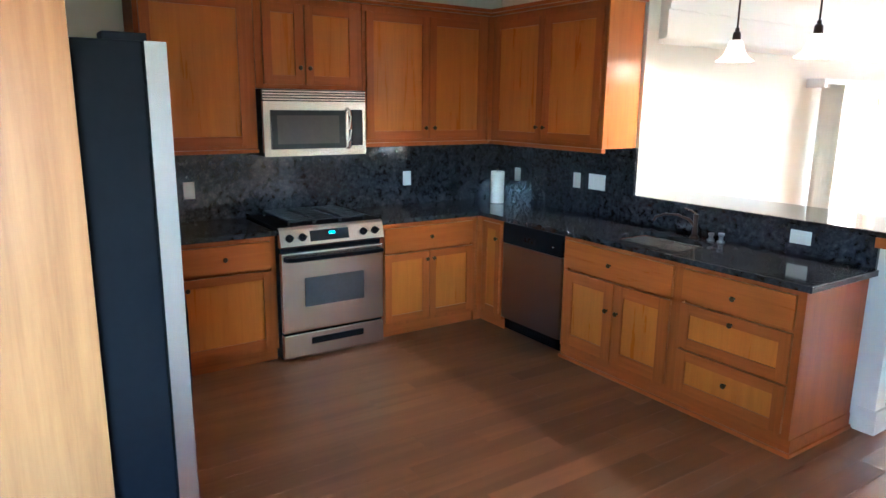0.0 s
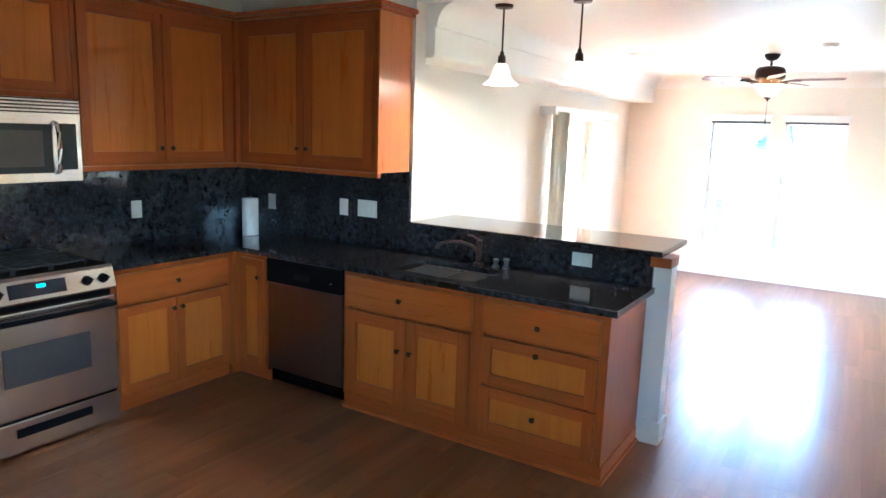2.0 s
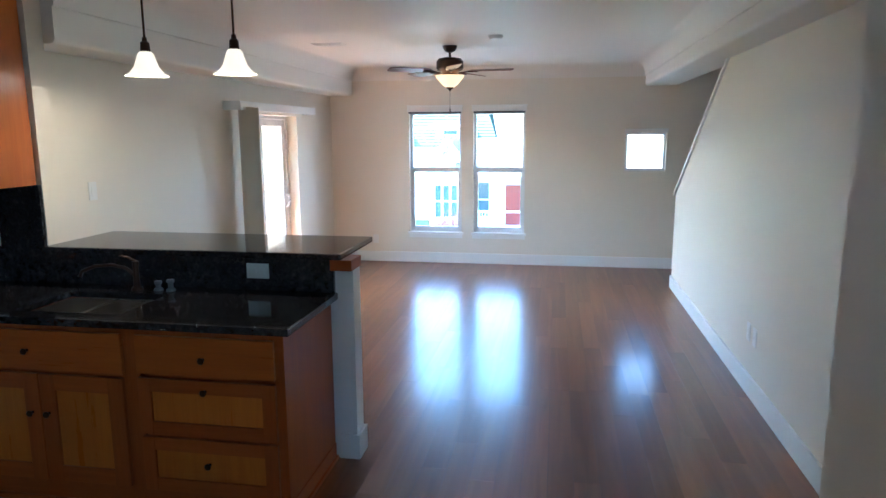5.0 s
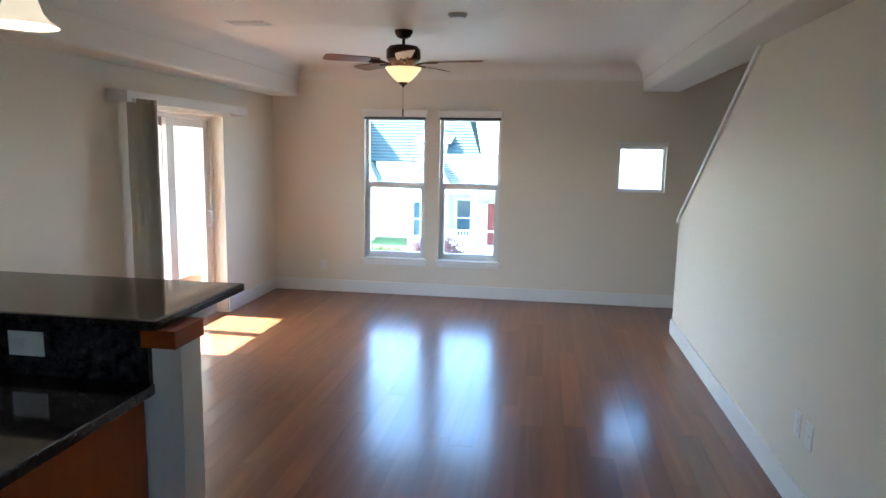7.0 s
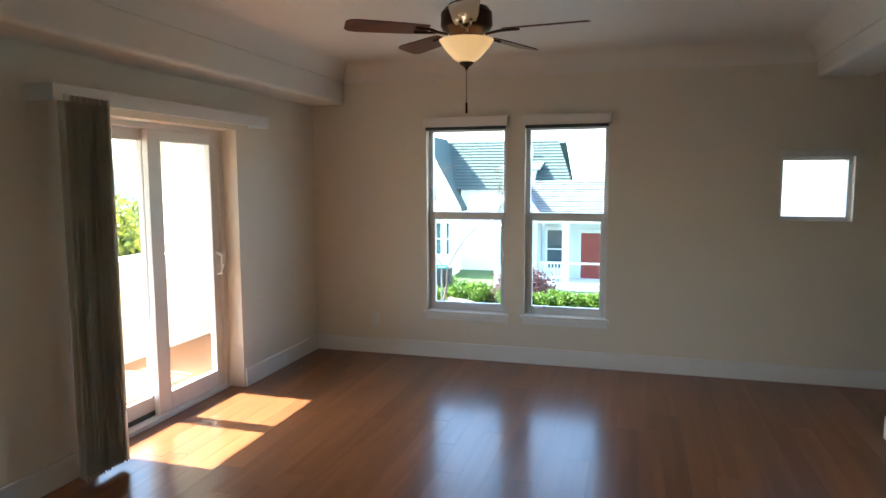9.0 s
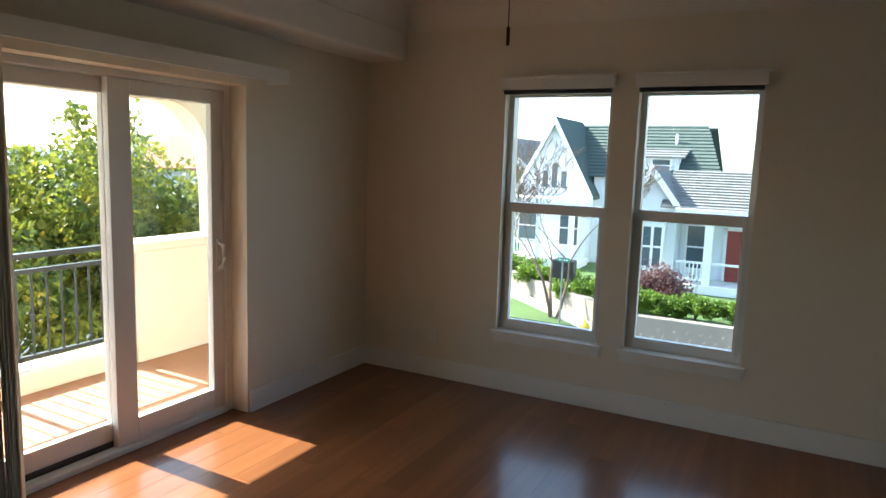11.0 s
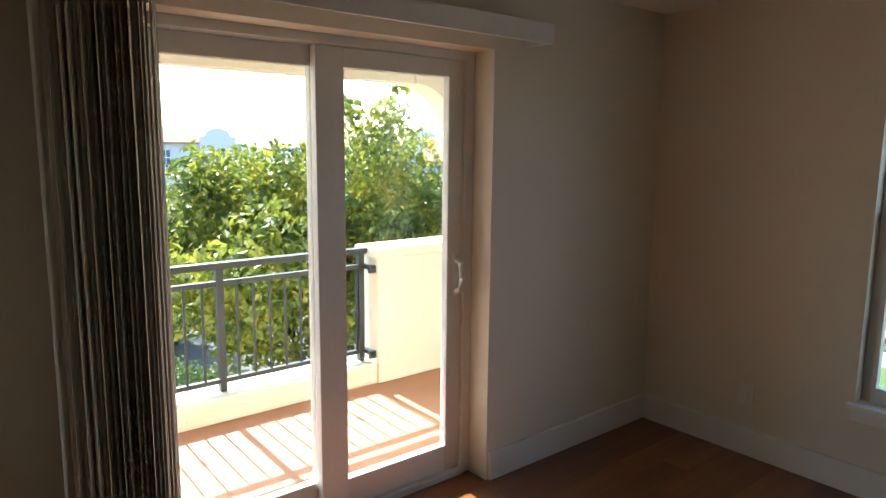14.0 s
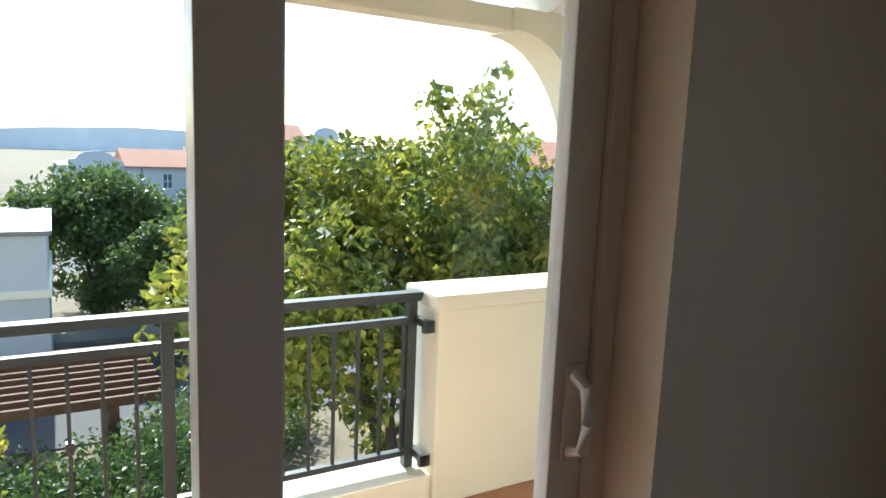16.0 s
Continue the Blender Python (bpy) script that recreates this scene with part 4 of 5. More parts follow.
bmesh.ops.transform(bm, matrix=Matrix.Translation(on_panel(-1.94, 0.52)) @ pose(0, 0, 0, 0, 90 - tilt, 0), verts=bm.verts[:])
disp = rg.done("display", bm, M_BLACKGLASS, panel, "black glass display", smooth=False)
bm = bmesh.new()
for k in range(3):
    add_box(bm, (-0.022, -0.016 + 0.016 * k, 0.0042, -0.004, -0.004 + 0.016 * k, 0.0048))
bmesh.ops.transform(bm, matrix=Matrix.Translation(on_panel(-1.93, 0.52)) @ pose(0, 0, 0, 0, 90 - tilt, 0), verts=bm.verts[:])
rg.done("digits", bm, M_CYAN, panel, "cyan clock digits", smooth=False)
rg.boxes("vent_gap", [(0.6405, RY0 + 0.012, 0.755, 0.66, RY1 - 0.012, 0.79)], M_BLACK)
dr = rg.boxes("oven_door", [(0.6405, RY0 + 0.004, 0.205, 0.69, RY1 - 0.004, 0.752)], M_STEEL_X, 0.008)
bm = bmesh.new()
add_tube(bm, [(0.692, RY0 + 0.03, 0.712), (0.735, RY0 + 0.035, 0.715), (0.742, RY0 + 0.1, 0.715), (0.745, -1.91, 0.715), (0.742, RY1 - 0.1, 0.715), (0.735, RY1 - 0.035, 0.715), (0.692, RY1 - 0.03, 0.712)], 0.015, 10)
rg.done("handle", bm, M_BLACK, dr, "black bar handle")
rg.boxes("oven_window", [(0.6905, -2.13, 0.375, 0.694, -1.69, 0.575)], M_OVENGLASS, 0.0015, dr, "dark oven window")
rg.boxes("seam", [(0.6405, RY0 + 0.008, 0.19, 0.665, RY1 - 0.008, 0.205)], M_BLACK)
wd = rg.boxes("drawer", [(0.6405, RY0 + 0.004, 0.025, 0.69, RY1 - 0.004, 0.19)], M_STEEL_X, 0.006)
rg.boxes("grip", [(0.6905, -2.09, 0.105, 0.696, -1.70, 0.15)], M_BLACK, 0.002, wd, "black grip slot")
for cy in (-2.1, -1.91, -1.72):
    bm = bmesh.new()
    w2 = 0.088
    for q in (-w2, w2):
        add_box(bm, (0.08, cy + q - 0.006, 0.94, 0.6, cy + q + 0.006, 0.952), 0.002)
    for q in range(7):
        xx = 0.085 + q * 0.0835
        add_box(bm, (xx - 0.005, cy - w2, 0.941, xx + 0.005, cy + w2, 0.953), 0.002)
    for fx in (0.1, 0.58):
        for q in (-w2, w2):
            add_box(bm, (fx - 0.006, cy + q - 0.006, 0.9185, fx + 0.006, cy + q + 0.006, 0.94))
    rg.done("grate", bm, M_IRON, label="cast iron grate", smooth=False)
    for fx in ((0.2, 0.47) if cy != -1.91 else (0.34,)):
        rg.lathe("burner", [(0.0, 0.936), (0.03, 0.935), (0.036, 0.93), (0.038, 0.92), (0.05, 0.9185), (0.0, 0.9185)], (fx, cy, 0), M_IRON, 20)

# microwave
mw = Thing("microwave", (0.2, -1.885, 1.36), "stainless steel microwave mounted under a wall cabinet", "microwave")
MY0, MY1, MX = -2.262, -1.508, 0.405
mw.boxes("body", [(0.023, MY0, 1.362, 0.36, MY1, 1.806)], M_BLACK)
bm = bmesh.new()
add_prism(bm, [(0.3605, MY0), (MX - 0.012, MY0)] + [(MX - 0.012 + 0.014 * math.sin(math.pi * i / 12), MY0 + (MY1 - MY0) * i / 12) for i in range(1, 12)] + [(MX - 0.012, MY1), (0.3605, MY1)], "z", 1.362, 1.728)
mw.done("door", bm, M_STEEL_X, smooth=True)
mw.boxes("grille", [(0.3605, MY0, 1.732, 0.382, MY1, 1.806)], M_SLOT)
mw.each("louvre", [(0.382, MY0, 1.735 + 0.018 * i, 0.392, MY1, 1.745 + 0.018 * i) for i in range(4)], M_STEEL_X, 0.001)
mw.boxes("window_frame", [(0.4025, -2.215, 1.41, 0.4105, -1.675, 1.67)], M_BLACKGLASS, 0.003)
mw.boxes("window_pane", [(0.4106, -2.175, 1.445, 0.412, -1.725, 1.635)], M_OVENGLASS)
mw.boxes("keypad", [(0.396, -1.625, 1.425, 0.408, -1.54, 1.675)], M_BLACKGLASS, 0.003)
mw.boxes("badge", [(0.4062, -1.93, 1.69, 0.409, -1.86, 1.703)], M_CHROME, 0.001)
bm = bmesh.new()
add_tube(bm, [(0.404, -1.655, 1.41), (0.43, -1.655, 1.42), (0.44, -1.655, 1.46), (0.444, -1.655, 1.54), (0.44, -1.655, 1.63), (0.43, -1.655, 1.67), (0.404, -1.655, 1.68)], 0.012, 10)
mw.done("handle", bm, M_CHROME)

# dishwasher
dw = Thing("dishwasher", (1.23, -0.3, 0), "stainless steel dishwasher with a black control strip", "dishwasher")
dw.boxes("body", [(0.912, -0.58, 0.02, 1.553, 0.0, 0.868)], M_BLACK)
# stainless door, darkened by a reflection painted into the steel
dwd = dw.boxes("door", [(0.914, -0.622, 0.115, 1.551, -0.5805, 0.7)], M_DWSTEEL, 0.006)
dw.boxes("control_strip", [(0.914, -0.626, 0.705, 1.551, -0.5805, 0.862)], M_BLACK, 0.006)
dw.boxes("latch", [(1.17, -0.634, 0.752, 1.29, -0.6265, 0.792)], M_BLACKGLASS, 0.003)
dw.lathe("button", [(0.0, 0.0), (0.012, 0.0), (0.01, 0.006), (0.0, 0.006)], (1.47, -0.63, 0.765), M_CHROME, 12)
dw.boxes("edge", [(1.5515, -0.6, 0.1, 1.559, -0.59, 0.86)], M_CHROME)
dw.boxes("kick_plate", [(0.914, -0.58, 0.02, 1.551, -0.57, 0.11)], M_BLACK)
dw.each("kick_louvre", [(0.98, -0.59, 0.035 + 0.016 * i, 1.49, -0.5805, 0.043 + 0.016 * i) for i in range(4)], M_BLACK)

# refrigerator in its wooden surround
fr = Thing("refrigerator", (2.55, -3.78, 0), "black-sided refrigerator with stainless steel doors", "refrigerator")
FX0, FX1 = 2.1, 3.0
fr.boxes("body", [(FX0, -4.16, 0.02, FX1, -3.445, 1.86)], M_BLACK, 0.006)
fr.boxes("top_hinge", [(FX1 - 0.1, -3.53, 1.8605, FX1 - 0.02, -3.43, 1.88)], M_BLACK, 0.004)
for a, b, hx in ((FX0, 2.546, 2.5), (2.552, FX1, 2.6)):
    bm = bmesh.new()
    w = b - a
    add_prism(bm, [(a, -3.441), (b, -3.441), (b, -3.39)] + [(b - w * i / 10, -3.39 + 0.022 * math.sin(math.pi * i / 10)) for i in range(1, 10)] + [(a, -3.39)], "z", 0.05, 1.86)
    dq = fr.done("door", bm, M_STEEL)
    bm = bmesh.new()
    add_tube(bm, [(hx, -3.37, 0.5), (hx, -3.33, 0.55), (hx, -3.315, 0.8), (hx, -3.312, 1.05), (hx, -3.315, 1.3), (hx, -3.33, 1.5), (hx, -3.37, 1.55)], 0.014, 10)
    fr.done("handle", bm, M_BLACK, dq, "black curved handle")
fr.boxes("foot_grille", [(FX0 + 0.01, -3.44, 0.0, FX1 - 0.01, -3.42, 0.045)], M_BLACK)
sur = Thing("tall_cabinet", (2.55, -3.83, 0), "pale maple tall panel and cabinet round the refrigerator", "kitchen cabinet")
sur.boxes("side_panel", [(3.012, -4.178, 0, 3.05, -3.605, 2.41)], M_PALE, 0.002)
sur.boxes("body", [(2.06, -4.178, 1.92, 3.011, -3.63, 2.41)], M_FRAME_V)
sur.boxes("side_panel", [(2.055, -4.178, 0, 2.0935, -3.605, 1.919)], M_FRAME_V)


# ---- balcony ----
BX, PX, BF = -0.34, -0.085, -0.055     # outer and inner faces of its front, and its floor
structure("floor_balcony", [(-0.4, 1.2, -0.28, XL - OUT, 6.2, BF)], M_DECK, "terracotta coated balcony floor", category="balcony floor")
structure("wall_curb", [(BX, 1.2, BF + 0.001, PX - 0.012, 4.64, 0.088)], M_STUCCO, "cream stucco curb under the balcony rail", 0.02, "curb")
structure("wall_parapet", [(BX, 4.641, BF + 0.001, PX, 6.2, 0.78), (BX - 0.015, 4.626, 0.78, PX + 0.012, 6.2, 0.845)], M_STUCCO, "cream stucco balcony parapet with a cap", 0.015, "parapet")
structure("wall_balcony_end", [(BX, 1.05, BF + 0.001, XL - OUT, 1.2, 2.1), (BX, 6.2, BF + 0.001, XL - OUT, 6.35, 2.1)], M_STUCCO, "cream stucco balcony end wall")
bm = bmesh.new()
arch = [(4.94 + 0.46 * math.sin(math.pi / 2 * i / 12), 1.89 - 0.72 * (1 - math.cos(math.pi / 2 * i / 12))) for i in range(13)] + [(5.41, 0.848), (6.2, 0.848), (6.2, 1.975), (4.92, 1.975)]
add_prism(bm, arch, "x", BX + 0.06, PX + 0.01)
tagged(finish("wall_arch", bm, M_STUCCO), "cream stucco arched corner above the balcony parapet", "arch", kind="structure")
structure("beam_balcony", [(-0.2, 1.2, 1.888, PX, 4.919, 1.975)], M_STUCCO, "cream painted balcony beam", 0.008, "beam")
bm = bmesh.new()
add_prism(bm, [(-0.3, 2.087), (XL - OUT, 2.397), (XL - OUT, 2.5), (-0.3, 2.19)], "y", 1.0, 6.4)
tagged(finish("roof_balcony", bm, M_TRIM), "white boarded balcony roof", "roof", kind="structure")
for i in range(11):
    bm = bmesh.new()
    y = 1.17 + 0.49 * i
    add_prism(bm, [(-0.29, 2.0), (-0.26, 1.976), (-0.08, 1.976), (XL - OUT, 2.28), (XL - OUT, 2.395), (-0.29, 2.087)], "y", y, y + 0.07)
    tagged(finish("rafter", bm, M_TRIM, origin=(0.25, y, 2.05)), "cream painted roof rafter above the balcony", "rafter", "balcony rafters", "structure")

rail = Thing("balcony_railing", (-0.21, 3.0, 0.089), "dark grey metal balcony railing with thin balusters", "railing")
rx = -0.21
rail.boxes("top_rail", [(rx - 0.028, 1.2, 0.817, rx + 0.028, 4.62, 0.84), (rx - 0.018, 1.2, 0.802, rx + 0.018, 4.62, 0.817)], M_RAIL, 0.003)
rail.boxes("middle_rail", [(rx - 0.016, 1.2, 0.705, rx + 0.016, 4.62, 0.735)], M_RAIL, 0.003)
rail.boxes("bottom_rail", [(rx - 0.016, 1.2, 0.14, rx + 0.016, 4.62, 0.165)], M_RAIL, 0.003)
rail.each("post", [(rx - 0.02, y - 0.02, 0.089, rx + 0.02, y + 0.02, 0.802) for y in (1.65, 2.65, 3.65, 4.58)], M_RAIL, 0.003)
rail.each("bracket", [(rx - 0.012, 4.595, z, rx + 0.1, 4.625, z + 0.03) for z in (0.705, 0.138)] + [(rx + 0.075, 4.59, z - 0.02, rx + 0.1, 4.638, z + 0.03) for z in (0.705, 0.138)], M_RAIL, 0.003)
for i in range(34):
    y = 1.25 + 0.1 * i
    rail.boxes("baluster", [(rx - 0.006, y - 0.006, 0.165, rx + 0.006, y + 0.006, 0.705)] + ([(rx - 0.012, y - 0.012, 0.39, rx + 0.012, y + 0.012, 0.43)] if i % 3 == 0 else []), M_RAIL)
structure("wall_outside", [(-0.15, -5.6, -3.0, 6.9, YW + OUT, -0.16), (-0.36, 1.05, -3.0, -0.16, 6.35, -0.281)], M_STUCCO, "cream stucco lower storey of the building")

# ---- outdoors ----
G = -3.0


def slope(x):
    """Height of the ground: level by the house, falling away to the west."""
    u = min(max((-16.0 - x) / 30.0, 0.0), 1.0)
    return G - 4.1 * u * u * (3 - 2 * u)


def strip(bm, x0, x1, y0, y1, lift):
    """A sheet that follows the ground from west to east."""
    n = max(1, int((x1 - x0) / 2)) if x0 < -16 else 1
    rows = [[bm.verts.new((x0 + (x1 - x0) * k / n, y, slope(x0 + (x1 - x0) * k / n) + lift)) for y in (y0, y1)] for k in range(n + 1)]
    for a, b in zip(rows, rows[1:]):
        bm.faces.new((a[0], b[0], b[1], a[1]))


bm = bmesh.new()
strip(bm, -600, -60, -600, 600, 0)
strip(bm, -60, 0, -600, 600, 0)
strip(bm, 0, 600, -600, 600, 0)
bmesh.ops.remove_doubles(bm, verts=bm.verts[:], dist=0.001)
tagged(finish("ground", bm, M_DIRT), "bare earth and mulch ground", "ground", kind="structure")
bm = bmesh.new()
strip(bm, -80, 60, 8.2, 15.8, 0.02)
strip(bm, -36, -20, -120, 8.19, 0.022)
strip(bm, -36, -20, 15.81, 150, 0.022)
strip(bm, -12.5, -8.2, -20, 8.1, 0.022)
strip(bm, -57, -44, -20, 8.19, 0.024)
tagged(finish("road", bm, M_ROAD), "grey asphalt road", "road", kind="structure")
structure("pavement", [(-18.9, 16.0, G + 0.001, 40, 16.15, G + 0.14), (-12, 17.7, G + 0.001, 40, 19.2, G + 0.06), (-15.0, -60, G + 0.001, -13.4, 8.0, G + 0.1)], M_CONC, "pale concrete pavement and kerb", category="pavement")
structure("lawn", [(-12, 16.16, G + 0.001, 40, 17.69, G + 0.1)], M_GRASS, "green lawn strip by the kerb", category="lawn")
bm = bmesh.new()
add_prism(bm, [(0.45, 19.53), (10.98, 19.53), (9.16, 59.83), (-30.85, 59.83), (-20.83, 38.43), (-8.73, 27.73)], "z", G - 3, -2.55)
tagged(finish("ground_garden", bm, M_GRASS), "green raised front garden", "lawn", kind="structure")
bm = bmesh.new()
add_prism(bm, [(-0.81, 19.04), (0.24, 19.04), (-9.0, 27.33), (-20.51, 37.53), (-21.84, 37.53), (-10.09, 27.24)], "z", G - 3, G + 0.065)
tagged(finish("pavement_side", bm, M_CONC), "pale concrete side pavement", "pavement", kind="structure")
bm = bmesh.new()
add_prism(bm, [(-0.91, 19.05), (-10.18, 27.24), (-21.94, 37.53), (-26.03, 37.53), (-14.12, 26.83), (-9.0, 19.05)], "z", G - 3, G + 0.11)
tagged(finish("lawn_side", bm, M_GRASS), "green lawn beside the side pavement", "lawn", kind="structure")


def stone_wall(name, a, b, height, label):
    """A low wall of separate field stones bedded in mortar."""
    a, b = Vector((*a, 0)), Vector((*b, 0))
    d = b - a
    th = Thing(name, (a.x, a.y, G), label, "stone wall", kind="structure")
    side = Vector((-d.y, d.x, 0)).normalized() * 0.16
    bm = bmesh.new()
    add_prism(bm, [((a + side)[0], (a + side)[1]), ((a - side)[0], (a - side)[1]), ((b - side)[0], (b - side)[1]), ((b + side)[0], (b + side)[1])], "z", G, G + height)
    th.done("mortar", bm, M_MORTAR, smooth=False)
    bm = bmesh.new()
    r = random.Random(7)
    n = int(d.length / 0.3)
    for row in range(max(2, int(height / 0.2))):
        for i in range(n):
            p = a + d * ((i + 0.5 * (row % 2) + r.uniform(0.1, 0.5)) / n)
            m = Matrix.Translation((p.x, p.y, G + 0.12 + 0.2 * row + r.uniform(-0.02, 0.02))) @ pose(0, 0, 0, r.uniform(-20, 20), r.uniform(-20, 20), math.degrees(math.atan2(d.y, d.x)) + r.uniform(-10, 10)) @ Matrix.Diagonal((r.uniform(0.11, 0.17), 0.2, r.uniform(0.08, 0.115), 1))
            bmesh.ops.create_icosphere(bm, subdivisions=1, radius=1.0, matrix=m)
    tagged(th.done("stones", bm, M_STONE, smooth=False), kind="stuff")


stone_wall("wall_stone", (0.42, 19.28), (8.13, 19.28), 0.6, "low fieldstone garden wall along the pavement")
stone_wall("wall_stone_side", (0.27, 19.43), (-8.91, 27.55), 0.62, "low fieldstone garden wall along the side street")


def leaves(bm, r, blobs, count, size, flat=0.5):
    """Leaf blades strewn through soft clumps, each a small bent quad."""
    total = sum(b[3] ** 2 for b in blobs)
    for cx, cy, cz, rad in blobs:
        for _ in range(int(count * rad * rad / total)):
            q = Vector((r.gauss(0, 1), r.gauss(0, 1), r.gauss(0, 1))).normalized() * rad * (r.random() ** 0.45)
            p = Vector((cx, cy, cz)) + Vector((q.x, q.y, q.z * 0.85))
            s = size * r.uniform(0.6, 1.3)
            rot = Euler((r.uniform(-1.2, 1.2), r.uniform(-1.2, 1.2), r.uniform(0, 6.28))).to_matrix()
            a = [p + rot @ Vector(v) for v in ((-s * 0.5, 0, 0), (0, -s * flat * 0.6, s * 0.08), (s * 0.5, 0, -s * 0.05), (0, s * flat * 0.6, s * 0.08))]
            vs = [bm.verts.new(v) for v in a]
            bm.faces.new((vs[0], vs[1], vs[2]))
            bm.faces.new((vs[0], vs[2], vs[3]))


def grow(bm, r, p, d, length, rad, depth, tips, spread=0.7):
    """A limb that tapers, bends and forks."""
    pts, rads = [p], [rad]
    for i in range(4):
        d = (d + Vector((r.uniform(-0.2, 0.2), r.uniform(-0.2, 0.2), r.uniform(-0.05, 0.15)))).normalized()
        pts.append(pts[-1] + d * length / 4)
        rads.append(rad * (1 - 0.13 * (i + 1)))
    add_tube(bm, pts, rads, 7 if depth > 1 else 5)
    if depth == 0:
        tips.append(pts[-1])
        return
    tips.append(pts[2])
    for k in range(r.choice((2, 3))):
        a = r.uniform(0, 6.28)
        nd2 = (d + Vector((math.cos(a), math.sin(a), r.uniform(-0.1, 0.4))) * spread).normalized()
        grow(bm, r, pts[-1 - (k == 2)], nd2, length * r.uniform(0.6, 0.8), max(rads[-1] * 0.75, 0.009), depth - 1, tips, spread)


def tree(name, x, y, height, trunk, crown, seed, count, size, leaf_mat, label, z=G, lean=0.0, depth=3, bark=None, extra=()):
    r = random.Random(seed)
    th = Thing(name, (x, y, z), label, "tree", "trees")
    bm = bmesh.new()
    tips = []
    for k in range(3):
        a = 2.1 * k + r.uniform(-0.4, 0.4)
        grow(bm, r, Vector((x + 0.08 * math.cos(a), y + 0.08 * math.sin(a), z - 0.05)), Vector((0.28 * math.cos(a) + lean, 0.28 * math.sin(a), 1)).normalized(), height * 0.4, trunk * 0.7, depth, tips, 0.75)
    th.done("trunk", bm, bark or M_BARK_D)
    if count:
        cx, cy, cz, rx_, ry_, rz_ = crown
        blobs = list(extra)
        for t in tips:
            blobs.append((t.x, t.y, t.z, r.uniform(0.35, 0.6) * rx_ * 0.4))
        for _ in range(90):
            q = Vector((r.gauss(0, 1), r.gauss(0, 1), r.gauss(0, 1))).normalized() * (0.55 + 0.5 * r.random())
            blobs.append((cx + q.x * rx_, cy + q.y * ry_, cz + q.z * rz_, r.uniform(0.16, 0.32) * rx_ * 0.75))
        bm = bmesh.new()
        leaves(bm, r, blobs, count, size)
        tagged(th.done("foliage", bm, leaf_mat, smooth=False), kind="stuff")
    return th


def shrub(name, x, y, z, rx_, ry_, rz_, seed, count, size, mat, label, boxy=False):
    r = random.Random(seed)
    th = Thing(name, (x, y, z), label, "shrub", "garden shrubs")
    bm = bmesh.new()
    add_tube(bm, [(x, y, z - 0.1), (x + 0.02, y, z + rz_ * 0.4), (x, y + 0.03, z + rz_)], [0.05, 0.04, 0.02], 6)
    th.done("stem", bm, M_BARK_D)
    bm = bmesh.new()
    blobs = []
    for _ in range(110):
        if boxy:
            blobs.append((x + r.uniform(-rx_, rx_), y + r.uniform(-ry_, ry_), z + r.uniform(0.2, 1.0) * 2 * rz_ * 0.85, 0.22))
        else:
            q = Vector((r.gauss(0, 1), r.gauss(0, 1), abs(r.gauss(0, 1)))).normalized() * r.uniform(0.4, 0.9)
            blobs.append((x + q.x * rx_, y + q.y * ry_, z + 0.1 + q.z * rz_ * 1.5, r.uniform(0.25, 0.4) * rx_))
    leaves(bm, r, blobs, count, size)
    tagged(th.done("foliage", bm, mat, smooth=False), kind="stuff")


tree("tree", -4.9, 6.9, 4.3, 0.15, (-4.8, 6.95, 0.18, 2.35, 2.3, 1.52), 3, 46000, 0.12, M_LEAF, "broad green tree with yellowing leaves outside the balcony", extra=[(-3.9, 7.1, 1.45, 0.6), (-3.7, 7.2, 1.85, 0.35), (-3.6, 7.25, 2.2, 0.16), (-4.0, 6.8, 1.9, 0.25), (-3.9, 8.4, 0.75, 0.8), (-4.2, 9.1, 0.25, 0.9), (-3.5, 8.3, -0.2, 0.8), (-4.4, 5.8, 1.05, 0.6), (-4.6, 5.0, 0.55, 0.5)])
tree("tree", -15.6, 4.2, 3.6, 0.14, (-15.6, 4.2, -1.15, 2.6, 2.0, 1.55), 5, 20000, 0.15, M_LEAF_G, "leafy green street tree beside the parking court")
tree("tree", -12.2, 6.1, 2.9, 0.1, (-12.2, 6.1, -1.75, 1.8, 1.5, 1.25), 8, 13000, 0.14, M_LEAF_G, "leafy green street tree beside the parking court")
tree("tree", -17.5, 7.8, 3.4, 0.1, (-17.5, 7.8, -1.5, 2.2, 2.0, 1.3), 9, 11000, 0.16, M_LEAF_G, "leafy green street tree beside the parking court")
tree("tree", -3.6, 2.35, 2.3, 0.06, (-3.6, 2.35, -1.0, 0.75, 0.6, 0.85), 19, 5500, 0.085, M_LEAF, "slender yellow-green young tree close to the balcony", depth=2)
tree("tree", -13.5, 24.5, 5.0, 0.14, (-13.5, 24.5, -0.8, 1.4, 1.4, 2.0), 11, 6000, 0.2, M_LEAF_D, "dark green street tree down the road")
tree("bare_tree", -1.85, 19.8, 4.5, 0.085, (0, 0, 0, 1, 1, 1), 21, 0, 0.1, M_LEAF, "bare young tree on the lawn", depth=6, bark=M_BARK)
shrub("shrub", -4.6, 4.4, G, 1.6, 1.3, 1.0, 12, 11000, 0.075, M_LEAF_D, "dense dark green shrub below the balcony")
shrub("shrub", -5.2, 2.6, G, 1.5, 1.5, 0.75, 13, 10000, 0.075, M_LEAF_D, "dense dark green shrub below the balcony")
